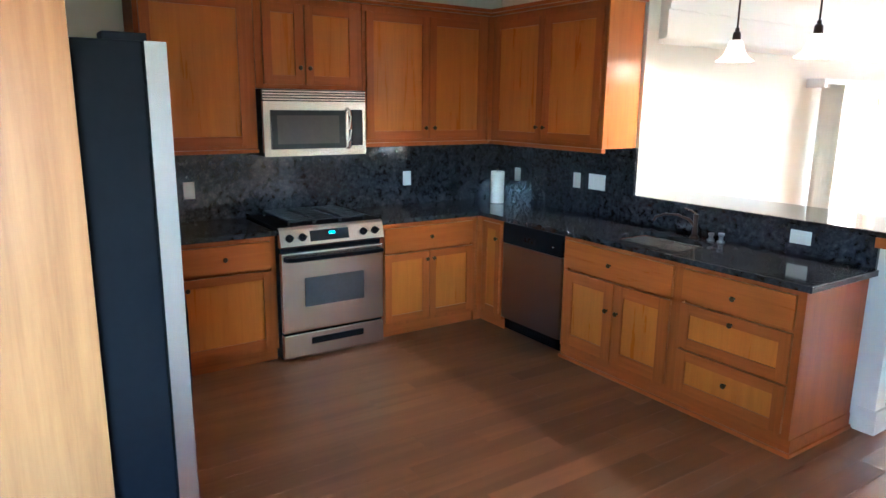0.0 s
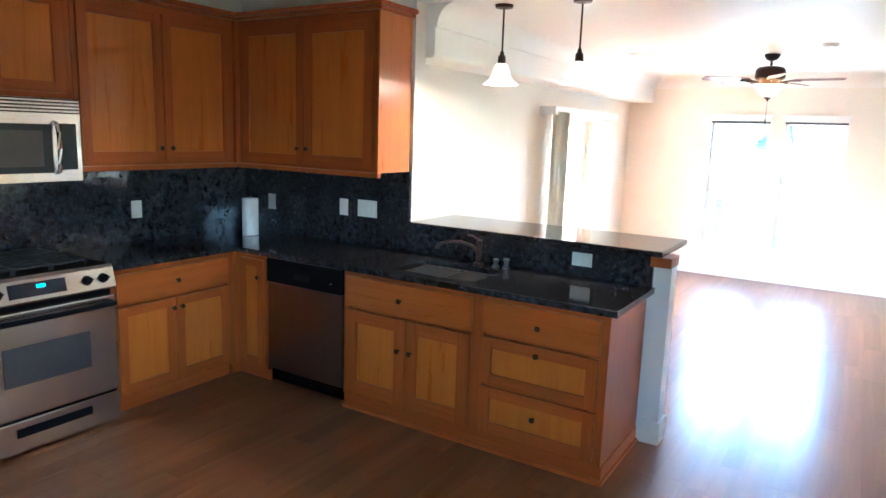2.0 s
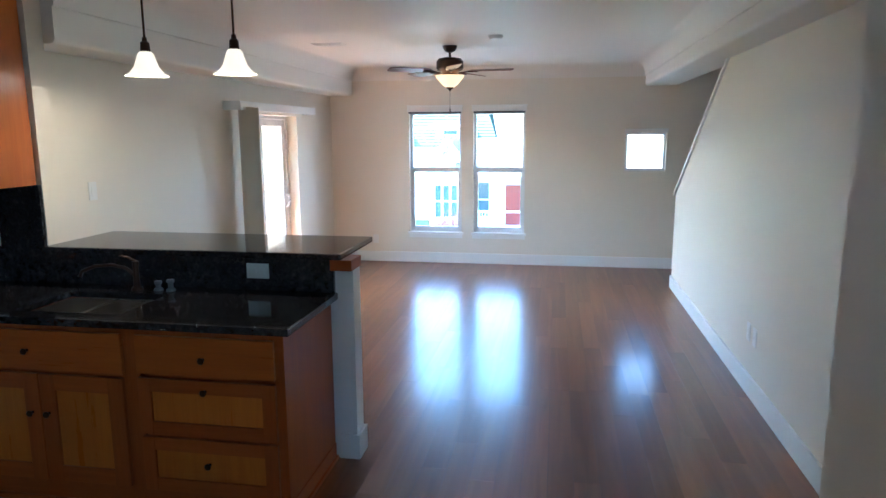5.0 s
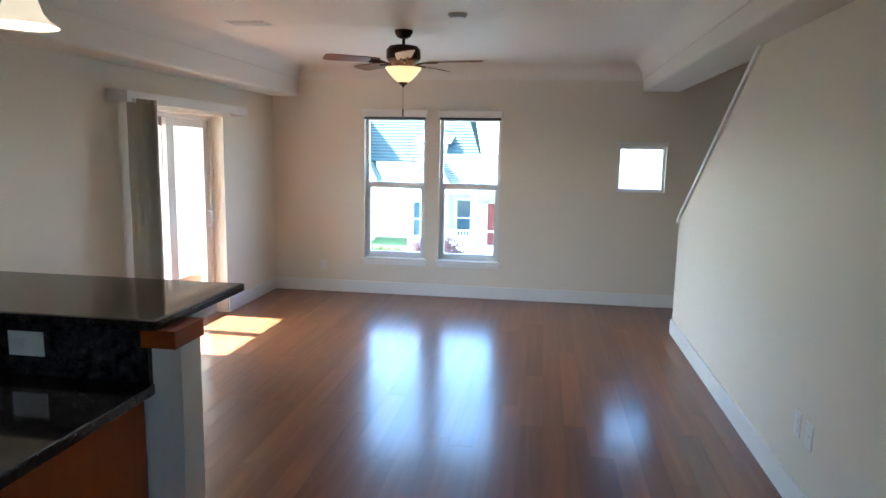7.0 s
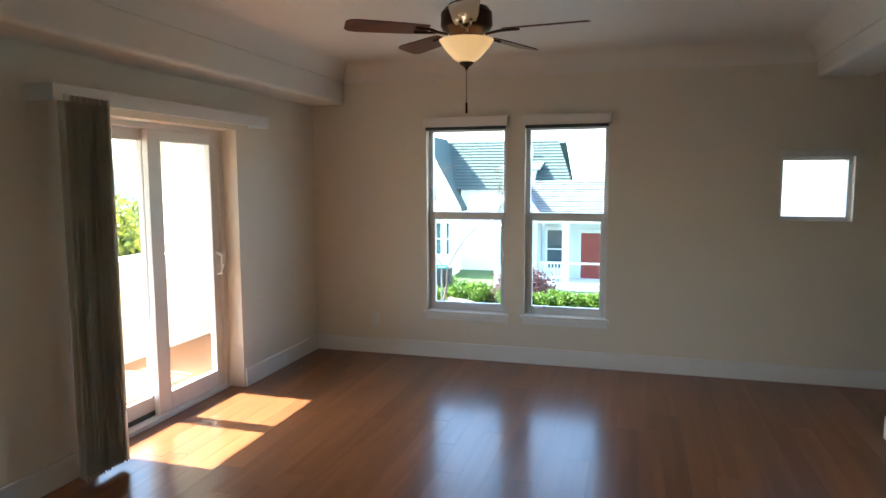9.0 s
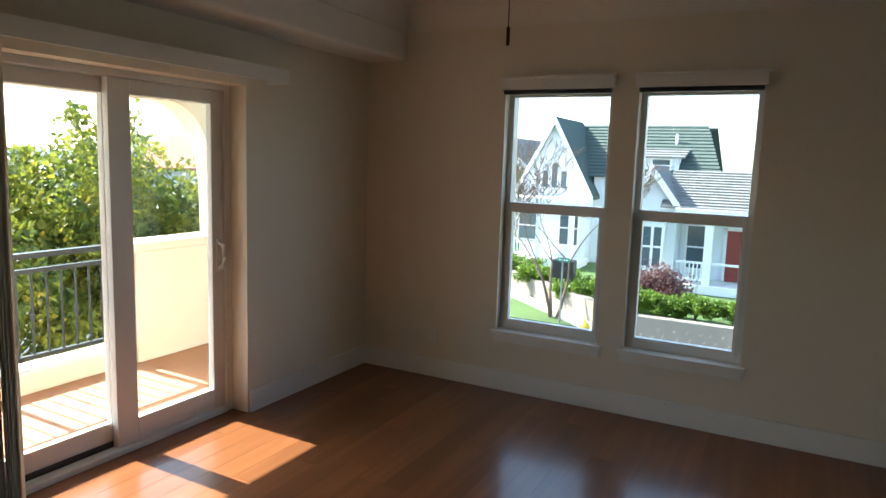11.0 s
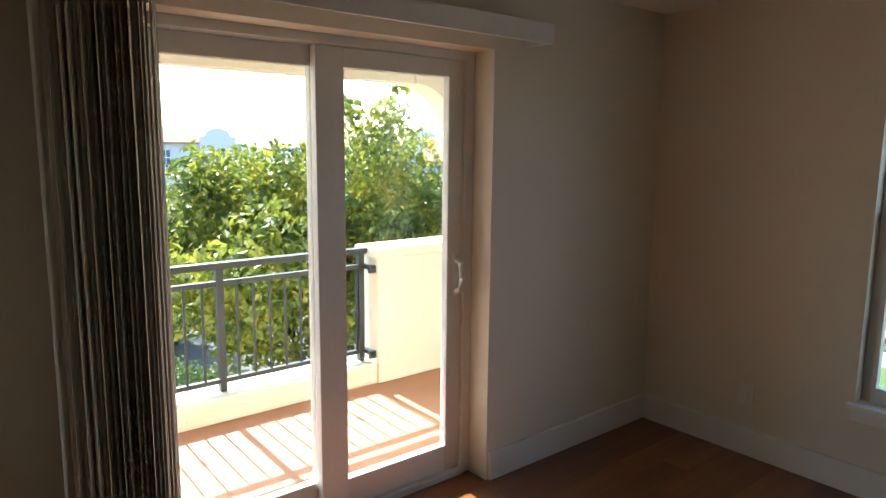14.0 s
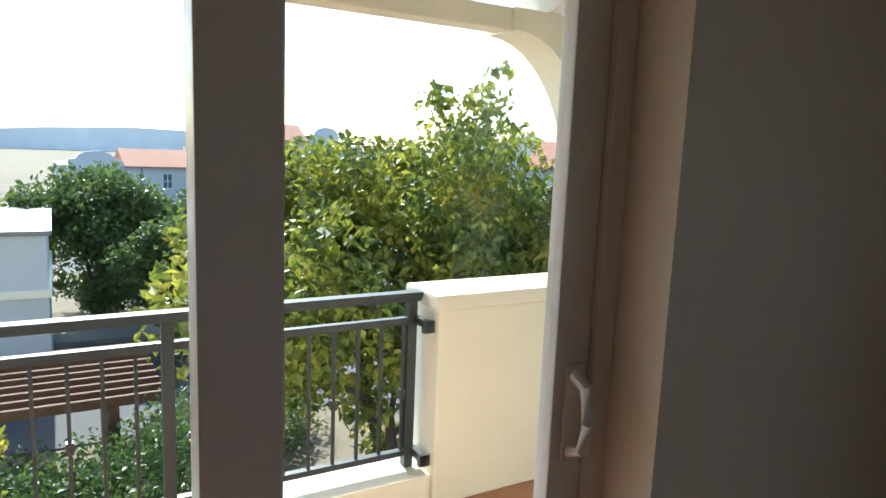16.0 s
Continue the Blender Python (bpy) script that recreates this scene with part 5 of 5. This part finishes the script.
for k, (sx, sy) in enumerate(((-6.4, 4.7), (-5.4, 3.4), (-7.4, 5.6))):
    shrub("shrub", sx, sy, G, 1.3, 1.1, 0.55, 50 + k, 8000, 0.075, M_LEAF_G, "grey-green shrub below the balcony")
shrub("hedge", 2.0, 20.03, -2.46, 1.75, 0.3, 0.3, 14, 16000, 0.09, M_HEDGE, "clipped bright green hedge behind the stone wall", True)
shrub("shrub", 0.69, 21.63, -2.51, 1.15, 0.8, 0.75, 15, 9000, 0.08, M_PURPLE, "rounded plum-coloured shrub in front of the house")
for k in range(4):
    shrub("hedge", -1.4 - 1.74 * k, 21.53 + 1.53 * k, -2.56, 0.95, 0.5, 0.28, 30 + k, 6000, 0.1, M_HEDGE, "clipped green hedge behind the side garden wall", True)
tree("tree", -9.22, 32.33, 4.2, 0.1, (-9.22, 32.33, -0.1, 1.45, 1.2, 1.7), 17, 4000, 0.16, M_LEAF, "light green leafy tree beside the white house", z=-2.6)


def sash_window(th, x, y, z, w, h, mull=1, dark=True):
    th.boxes("window", [(x - w / 2 - 0.09, y - 0.06, z - 0.09, x + w / 2 + 0.09, y + 0.0, z), (x - w / 2 - 0.09, y - 0.06, z + h, x + w / 2 + 0.09, y, z + h + 0.12), (x - w / 2 - 0.09, y - 0.06, z, x - w / 2, y, z + h), (x + w / 2, y - 0.06, z, x + w / 2 + 0.09, y, z + h), (x - w / 2, y - 0.04, z + h / 2 - 0.03, x + w / 2, y, z + h / 2 + 0.03)] + [(x - w / 2 + w * k / mull - 0.03, y - 0.045, z, x - w / 2 + w * k / mull + 0.03, y, z + h) for k in range(1, mull)], M_TRIM)
    th.boxes("window_pane", [(x - w / 2, y - 0.02, z, x + w / 2, y - 0.005, z + h)], M_FARGLASS)


def gable(th, x0, x1, y0, y1, z0, ze, zr, wall_mat, roof_mat, over=0.35):
    """A block whose gable looks along -y, with bargeboards."""
    xm = (x0 + x1) / 2
    bm = bmesh.new()
    add_prism(bm, [(x0, z0), (x1, z0), (x1, ze), (xm, zr), (x0, ze)], "y", y0, y1)
    th.done("wall", bm, wall_mat, smooth=False)
    k = (zr - ze) / (xm - x0)
    for s, xe in ((-1, x0), (1, x1)):
        bm = bmesh.new()
        add_prism(bm, [(xm, zr + 0.02), (xe + s * over, ze - k * over + 0.02), (xe + s * over, ze - k * over + 0.17), (xm, zr + 0.17)], "y", y0 - over, y1)
        th.done("roof", bm, roof_mat, smooth=False)
        bm = bmesh.new()
        add_prism(bm, [(xm, zr - 0.16), (xe + s * over, ze - k * over - 0.16), (xe + s * over, ze - k * over + 0.18), (xm, zr + 0.18)], "y", y0 - over - 0.06, y0 - over)
        th.done("bargeboard", bm, M_TRIM, smooth=False)


def slope_roof(th, x0, x1, ya, za, yb, zb, mat, hip=0.0, rows=12):
    """A shingled slope that looks along -y, laid in overlapping courses."""
    bm = bmesh.new()
    for i in range(rows):
        u0, u1 = i / rows, (i + 1) / rows
        add_prism(bm, [(ya + (yb - ya) * u0, za + (zb - za) * u0), (ya + (yb - ya) * u0, za + (zb - za) * u0 + 0.07), (ya + (yb - ya) * u1, za + (zb - za) * u1 + 0.02), (ya + (yb - ya) * u1, za + (zb - za) * u1 - 0.05)], "x", x0, x1 - hip * (u0 + u1) / 2)
    th.done("roof", bm, mat, smooth=False)


ha = Thing("house", (-1.5, 31, -2.45), "white two-storey house with a steep green shingle roof", "house", "houses")
gable(ha, -5.55, -2.55, 28.4, 32, -2.45, 1.25, 4.15, M_SIDING, M_SHINGLE, 0.3)
ha.boxes("wall", [(-2.549, 29.2, -2.45, 2.4, 36, 1.9)], M_SIDING)
slope_roof(ha, -4.0, 2.7, 28.9, 1.7, 32.2, 4.2, M_SHINGLE, 1.1, 16)
bm = bmesh.new()
add_prism(bm, [(36.5, 1.7), (32.2, 4.1), (32.2, 4.0), (36.5, 1.6)], "x", -4.0, 2.0)
ha.done("roof", bm, M_SHINGLE, smooth=False)
for k in (-0.42, 0, 0.42):
    h = 1.1 if k == 0 else 0.75
    ha.boxes("window_pane", [(-4.05 + k - 0.13, 28.36, 1.15, -4.05 + k + 0.13, 28.395, 1.15 + h)], M_FARGLASS)
    ha.boxes("window", [(-4.05 + k - 0.18, 28.34, 1.1, -4.05 + k - 0.13, 28.39, 1.2 + h), (-4.05 + k + 0.13, 28.34, 1.1, -4.05 + k + 0.18, 28.39, 1.2 + h)], M_TRIM)
# porch of the first house
ha.boxes("porch_roof", [(-6.6, 26.6, 0.45, -2.4, 28.39, 0.75)], M_TRIM, 0.03)
ha.boxes("porch_floor", [(-6.6, 26.7, -2.45, -2.4, 28.39, -1.95)], M_TRIM)
ha.each("porch_post", [(x - 0.1, 26.75, -1.95, x + 0.1, 26.95, 0.45) for x in (-6.4, -5.3, -4.1, -2.7)], M_TRIM, 0.01)
ha.boxes("porch_rail", [(-6.4, 26.8, -1.15, -4.1, 26.86, -1.08), (-6.4, 26.8, -1.85, -4.1, 26.86, -1.8)] + [(-6.3 + 0.14 * i, 26.81, -1.8, -6.26 + 0.14 * i, 26.85, -1.15) for i in range(15)], M_TRIM)
sash_window(ha, -5.2, 28.4, -1.4, 0.8, 1.5)
sash_window(ha, -3.3, 28.4, -1.4, 0.8, 1.5)
# dormer
ha.boxes("wall", [(-0.5, 29.4, 1.9, 0.9, 31.4, 2.75)], M_SIDING)
slope_roof(ha, -0.75, 1.15, 29.1, 2.62, 31.4, 3.2, M_SHINGLE_G, 0.0, 5)
sash_window(ha, 0.2, 29.4, 2.05, 0.7, 0.5)
ha.settle((-2.39, 30.83, -2.74), (0.95, 1, 0.91))
ha.rods("vent_pipe", [((0.5, 31.0, 3.2), (0.5, 31.0, 3.75), 0.06)], M_TRIM)

hb = Thing("house", (2.5, 27, -2.45), "white cottage with a bay window, porch and grey shingle roof", "house", "houses")
gable(hb, -0.2, 1.5, 24.8, 27, -2.45, 0.75, 1.95, M_SIDING, M_SHINGLE_G, 0.3)
hb.boxes("wall", [(1.51, 26.0, -2.45, 7.0, 29, 0.7)], M_SIDING)
slope_roof(hb, 1.0, 7.3, 24.4, 0.62, 26.6, 1.95, M_SHINGLE_G, 0.0, 14)
hb.boxes("fascia", [(1.5, 24.34, 0.42, 7.3, 24.42, 0.64), (1.5, 24.43, 0.3, 7.3, 26.0, 0.42)], M_TRIM, 0.01)
hb.each("porch_post", [(x - 0.13, 24.6, -2.1, x + 0.13, 24.86, 0.3) for x in (2.62, 4.6, 6.6)], M_TRIM, 0.012)
hb.boxes("porch_floor", [(1.51, 24.5, -2.45, 7.0, 25.99, -2.1)], M_TRIM)
hb.boxes("porch_rail", [(1.6, 24.68, -1.35, 2.5, 24.74, -1.27), (1.6, 24.68, -1.95, 2.5, 24.74, -1.9), (2.75, 24.68, -1.35, 4.5, 24.74, -1.27)] + [(1.65 + 0.13 * i, 24.69, -1.9, 1.69 + 0.13 * i, 24.73, -1.35) for i in range(7)], M_TRIM)
hb.boxes("bay", [(0.05, 24.35, -2.45, 1.2, 24.79, -1.55), (0.05, 24.35, -0.1, 1.2, 24.79, 0.15)], M_SIDING)
bm = bmesh.new()
add_prism(bm, [(24.25, 0.15), (24.79, 0.15), (24.79, 0.45)], "x", -0.03, 1.28)
hb.done("bay_roof", bm, M_TRIM, smooth=False)
hb.boxes("window_pane", [(0.08, 24.4, -1.55, 1.17, 24.44, -0.1)], M_FARGLASS)
hb.boxes("window", [(0.05 + 0.355 * k, 24.36, -1.55, 0.14 + 0.355 * k, 24.46, -0.1) for k in range(4)] + [(0.05, 24.37, -0.86, 1.2, 24.45, -0.79)], M_TRIM)
sash_window(hb, 2.05, 26.0, -1.7, 0.6, 1.6)
hb.boxes("door", [(3.1, 25.93, -2.09, 3.95, 25.99, -0.2)], M_REDDOOR, 0.01)
hb.boxes("door_frame", [(3.0, 25.9, -2.09, 3.09, 25.995, -0.1), (3.96, 25.9, -2.09, 4.05, 25.995, -0.1), (3.0, 25.9, -0.19, 4.05, 25.995, -0.08)], M_TRIM)

hb.settle((1.6, 26.83, -2.59), (0.95, 1, 0.91))

hc = Thing("house", (-13, 45, -3), "pale blue gabled house behind the street", "house", "houses")
gable(hc, -14, -8.5, 40, 50, -3, 1.8, 4.3, M_SIDING, M_SHINGLE_G, 0.4)
sash_window(hc, -11.2, 40, -0.5, 0.9, 1.4)

hc.settle((-13.98, 44.83, -3.71), (0.95, 1, 0.91))

pole = Thing("street_sign", (-1.05, 19.35, G), "green street name sign on a thin post", "street sign")
pole.rods("post", [((-1.05, 19.35, G), (-1.05, 19.35, -1.05), 0.025)], M_GREYMETAL)
pole.boxes("blade", [(-1.2, 19.34, -1.17, -0.86, 19.36, -1.05)], M_SIGN, 0.004)
pole.each("lettering", [(-1.16 + 0.07 * i, 19.336, -1.13, -1.12 + 0.07 * i, 19.339, -1.09) for i in range(4)], M_TRIM)
pole.settle((-1.44, 19.18, -3.0))
mb = Thing("mailbox_cluster", (-1.75, 22.0, G), "dark metal mailbox cluster on a pedestal", "mailbox")
mb.boxes("pedestal", [(-1.85, 21.9, G, -1.65, 22.1, -2.2)], M_IRON)
mb.boxes("cabinet", [(-2.1, 21.8, -2.2, -1.4, 22.2, -1.5)], M_IRON, 0.02)
mb.settle((-2.22, 21.83, -3.0))
hy = Thing("fire_hydrant", (0.05, 18.3, G + 0.06), "yellow fire hydrant on the pavement", "fire hydrant")
hy.lathe("barrel", [(0.0, 0.0), (0.15, 0.0), (0.15, 0.05), (0.1, 0.07), (0.1, 0.4), (0.13, 0.42), (0.13, 0.46), (0.1, 0.52), (0.04, 0.57), (0.03, 0.62), (0.0, 0.62)], (0.05, 18.3, G + 0.06), M_YELLOW, 18)
hy.rods("outlet", [((-0.12, 18.3, G + 0.38), (0.22, 18.3, G + 0.38), 0.055), ((0.05, 18.12, G + 0.36), (0.05, 18.3, G + 0.36), 0.065)], M_YELLOW)

hy.settle((-0.24, 17.4, G + 0.1))


def apartment(x, y, rot, w, d, storeys, label, roof_mat, z=G):
    """A rendered block with storeys of windows, curved parapets and tiled roofs."""
    h = storeys * 2.9
    th = Thing("apartment_block", (x, y, z), label, "building", "buildings")
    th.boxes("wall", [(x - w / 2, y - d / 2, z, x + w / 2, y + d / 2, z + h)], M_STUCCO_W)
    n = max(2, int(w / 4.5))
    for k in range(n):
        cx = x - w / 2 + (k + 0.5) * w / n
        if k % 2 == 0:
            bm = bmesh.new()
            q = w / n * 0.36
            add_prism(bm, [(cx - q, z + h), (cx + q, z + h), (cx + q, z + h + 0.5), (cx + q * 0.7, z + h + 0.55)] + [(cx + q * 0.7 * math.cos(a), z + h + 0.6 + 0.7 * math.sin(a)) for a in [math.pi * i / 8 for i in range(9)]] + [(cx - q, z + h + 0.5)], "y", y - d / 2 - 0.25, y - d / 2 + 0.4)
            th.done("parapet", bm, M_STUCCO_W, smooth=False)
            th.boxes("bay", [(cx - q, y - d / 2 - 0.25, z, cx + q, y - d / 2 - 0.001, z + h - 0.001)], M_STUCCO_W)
        else:
            q = w / n * 0.62
            bm = bmesh.new()
            add_prism(bm, [(y - d / 2 - 0.5, z + h), (y, z + h + 1.5), (y + d / 2, z + h), (y - d / 2 - 0.5, z + h - 0.12)], "x", cx - q, cx + q)
            th.done("roof", bm, roof_mat, smooth=False)
            th.rods("downpipe", [((cx - q * 0.6, y - d / 2 - 0.08, z), (cx - q * 0.6, y - d / 2 - 0.08, z + h), 0.07)], M_GREYMETAL, 8)
        for s in range(storeys):
            zz = z + 0.9 + 2.9 * s
            yy = y - d / 2 - (0.25 if k % 2 == 0 else 0.0)
            ww = 1.1 if k % 2 == 0 else 0.7
            th.boxes("window_pane", [(cx - ww / 2, yy - 0.04, zz, cx + ww / 2, yy - 0.002, zz + 1.3)], M_FARGLASS)
            th.boxes("window", [(cx - ww / 2 - 0.08, yy - 0.08, zz - 0.1, cx + ww / 2 + 0.08, yy - 0.002, zz), (cx - 0.03, yy - 0.07, zz, cx + 0.03, yy - 0.041, zz + 1.3), (cx - ww / 2, yy - 0.07, zz + 0.62, cx + ww / 2, yy - 0.041, zz + 0.68)], M_TRIM)
    th.ob.rotation_euler = (0, 0, radians(rot))
    return th


apartment(-62, 21.2, 84, 13.5, 8, 3, "white three-storey apartment block with curved parapets", M_TILE, -7.1)
apartment(-70, 9.5, 92, 12, 9, 2, "white two-storey house with a red tile roof", M_TILE, -7.1)
apartment(-84, 17.5, 85, 10, 9, 2, "pale two-storey house with a grey roof", M_SHINGLE_G, -6.9)
apartment(-30, 32, 45, 14, 9, 2, "white two-storey terrace down the road", M_TILE, -5.2)
apartment(-44, 50, 40, 22, 10, 3, "white apartment block far down the road", M_TILE, -7.1)

blk = Thing("garage_building", (-12.3, 1.5, G), "pale rendered flat-roofed building with a ledge", "building", "buildings")
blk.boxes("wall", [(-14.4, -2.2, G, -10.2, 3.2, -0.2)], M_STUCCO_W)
blk.boxes("parapet", [(-14.5, -2.3, -0.199, -10.1, 3.28, -0.12)], M_GREYMETAL, 0.02)
blk.boxes("ledge", [(-14.45, -2.25, -1.22, -10.15, 3.25, -1.09)], M_STUCCO, 0.02)
pg = Thing("pergola", (-6.9, 2.8, G), "brown timber pergola over the entrance below", "pergola")
pg.each("post", [(x, y, G, x + 0.14, y + 0.14, -2.05) for x in (-8.4, -6.8) for y in (1.8, 3.8)], M_TIMBER, 0.01)
pg.each("beam", [(-8.9, y, -2.05, -6.4, y + 0.12, -1.85) for y in (1.8, 3.8)], M_TIMBER, 0.01)
for i in range(9):
    pg.boxes("slat", [(-8.8 + 0.28 * i, 0.8, -1.845, -8.74 + 0.28 * i, 4.45, -1.72)], M_TIMBER, 0.01)
van = Thing("parked_van", (-50, 12.2, slope(-50)), "white parked van in the far court", "van")
bm = bmesh.new()
add_prism(bm, [(9.9, slope(-50) + 0.35), (14.4, slope(-50) + 0.35), (14.4, slope(-50) + 1.0), (13.5, slope(-50) + 1.15), (12.8, slope(-50) + 1.85), (10.1, slope(-50) + 1.9), (9.9, slope(-50) + 1.7)], "x", -50.9, -49.1)
bmesh.ops.bevel(bm, geom=bm.edges[:], offset=0.08, segments=2, affect="EDGES")
van.done("body", bm, M_TRIM, smooth=False)
van.boxes("window_pane", [(-49.12, 10.5, slope(-50) + 1.2, -49.08, 12.6, slope(-50) + 1.7)], M_FARGLASS)
for wy in (10.8, 13.5):
    van.rods("wheel", [((-49.4, wy, slope(-50) + 0.33), (-49.05, wy, slope(-50) + 0.33), 0.33)], M_IRON, 18)
# Low far ridge; its haze lies in the material's pale colour.
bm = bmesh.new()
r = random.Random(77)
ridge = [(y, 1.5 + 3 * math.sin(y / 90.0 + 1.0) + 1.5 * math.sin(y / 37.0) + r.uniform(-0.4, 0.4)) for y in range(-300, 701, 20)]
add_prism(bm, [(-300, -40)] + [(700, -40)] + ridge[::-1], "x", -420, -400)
tagged(finish("backdrop", bm, M_HILL), "hills on the horizon with pale blue-grey haze painted into the colour", "hills", kind="structure")
lp = Thing("street_lamp", (-44, 13.2, -7.0), "grey street lamp on a tall pole", "street lamp")
lp.rods("pole", [((-44, 13.2, -7.0), (-44, 13.2, 1.6), 0.09)], M_GREYMETAL)
lp.boxes("head", [(-44.2, 12.4, 1.6, -43.9, 13.3, 1.75)], M_GREYMETAL, 0.02)

# ---- floor boards, last ----
fl = Thing("floor", (3.0, 0.5, -0.02), "glossy reddish-brown hardwood floor boards", "floor", kind="structure")
fl.boxes("bed", [(0.0, -5.45, -0.15, 6.75, 0.14, -0.0009), (XL, 0.14, -0.15, 6.75, YW, -0.0009), (XL - OUT, DY0, -0.15, XL, DY1, -0.0205)], M_SUB)
PW, GAP = 0.128, 0.0016
meshes = {}


def board_mesh(length, gap):
    key = (round(length, 3), gap)
    if key not in meshes:
        bm = bmesh.new()
        add_box(bm, (gap / 2, gap / 2, -0.0195, PW - gap / 2, length - gap / 2, 0.0))
        me = bpy.data.meshes.new("board")
        bm.to_mesh(me)
        bm.free()
        me.materials.append(M_FLOOR)
        meshes[key] = me
    return meshes[key]


r = random.Random(11)
LENS = (0.9, 1.2, 1.5, 1.8)
rest = bmesh.new()
spots = []
for k in range(-11, 43):
    x = XL + k * PW
    lo_y, hi_y = (-4.18 if x < 3.06 else -5.45), (YW if x >= XL - 0.01 else 0.0)
    y = lo_y
    first = True
    while y < hi_y - 0.05:
        length = r.choice(LENS) * (r.choice((0.4, 0.7, 1.0)) if first else 1.0)
        length = round(min(length, hi_y - y), 3)
        if hi_y - y - length < 0.15:
            length = round(hi_y - y, 3)
        spots.append((x, y, length))
        y += length
        first = False
spots.sort(key=lambda s: abs(s[0] + PW / 2 - 3.6) + 0.45 * abs(s[1] + s[2] / 2 - 1.2))
for i, (x, y, length) in enumerate(spots):
    gap = GAP
    if i < 300:
        o = new("board", board_mesh(length, gap))
        o.parent = fl.ob
        o.location = Vector((x, y, 0)) - fl.at
    else:
        add_box(rest, (x + gap / 2, y + gap / 2, -0.0195, x + PW - gap / 2, y + length - gap / 2, 0.0))
tagged(fl.done("outer_boards", rest, M_FLOOR, smooth=False), kind="stuff")
structure("floor_landing", [(XL - OUT, DY0, -0.019, XL - 0.001, DY1, 0.0)], M_FLOOR, "reddish-brown hardwood floor in the patio door opening", category="floor")
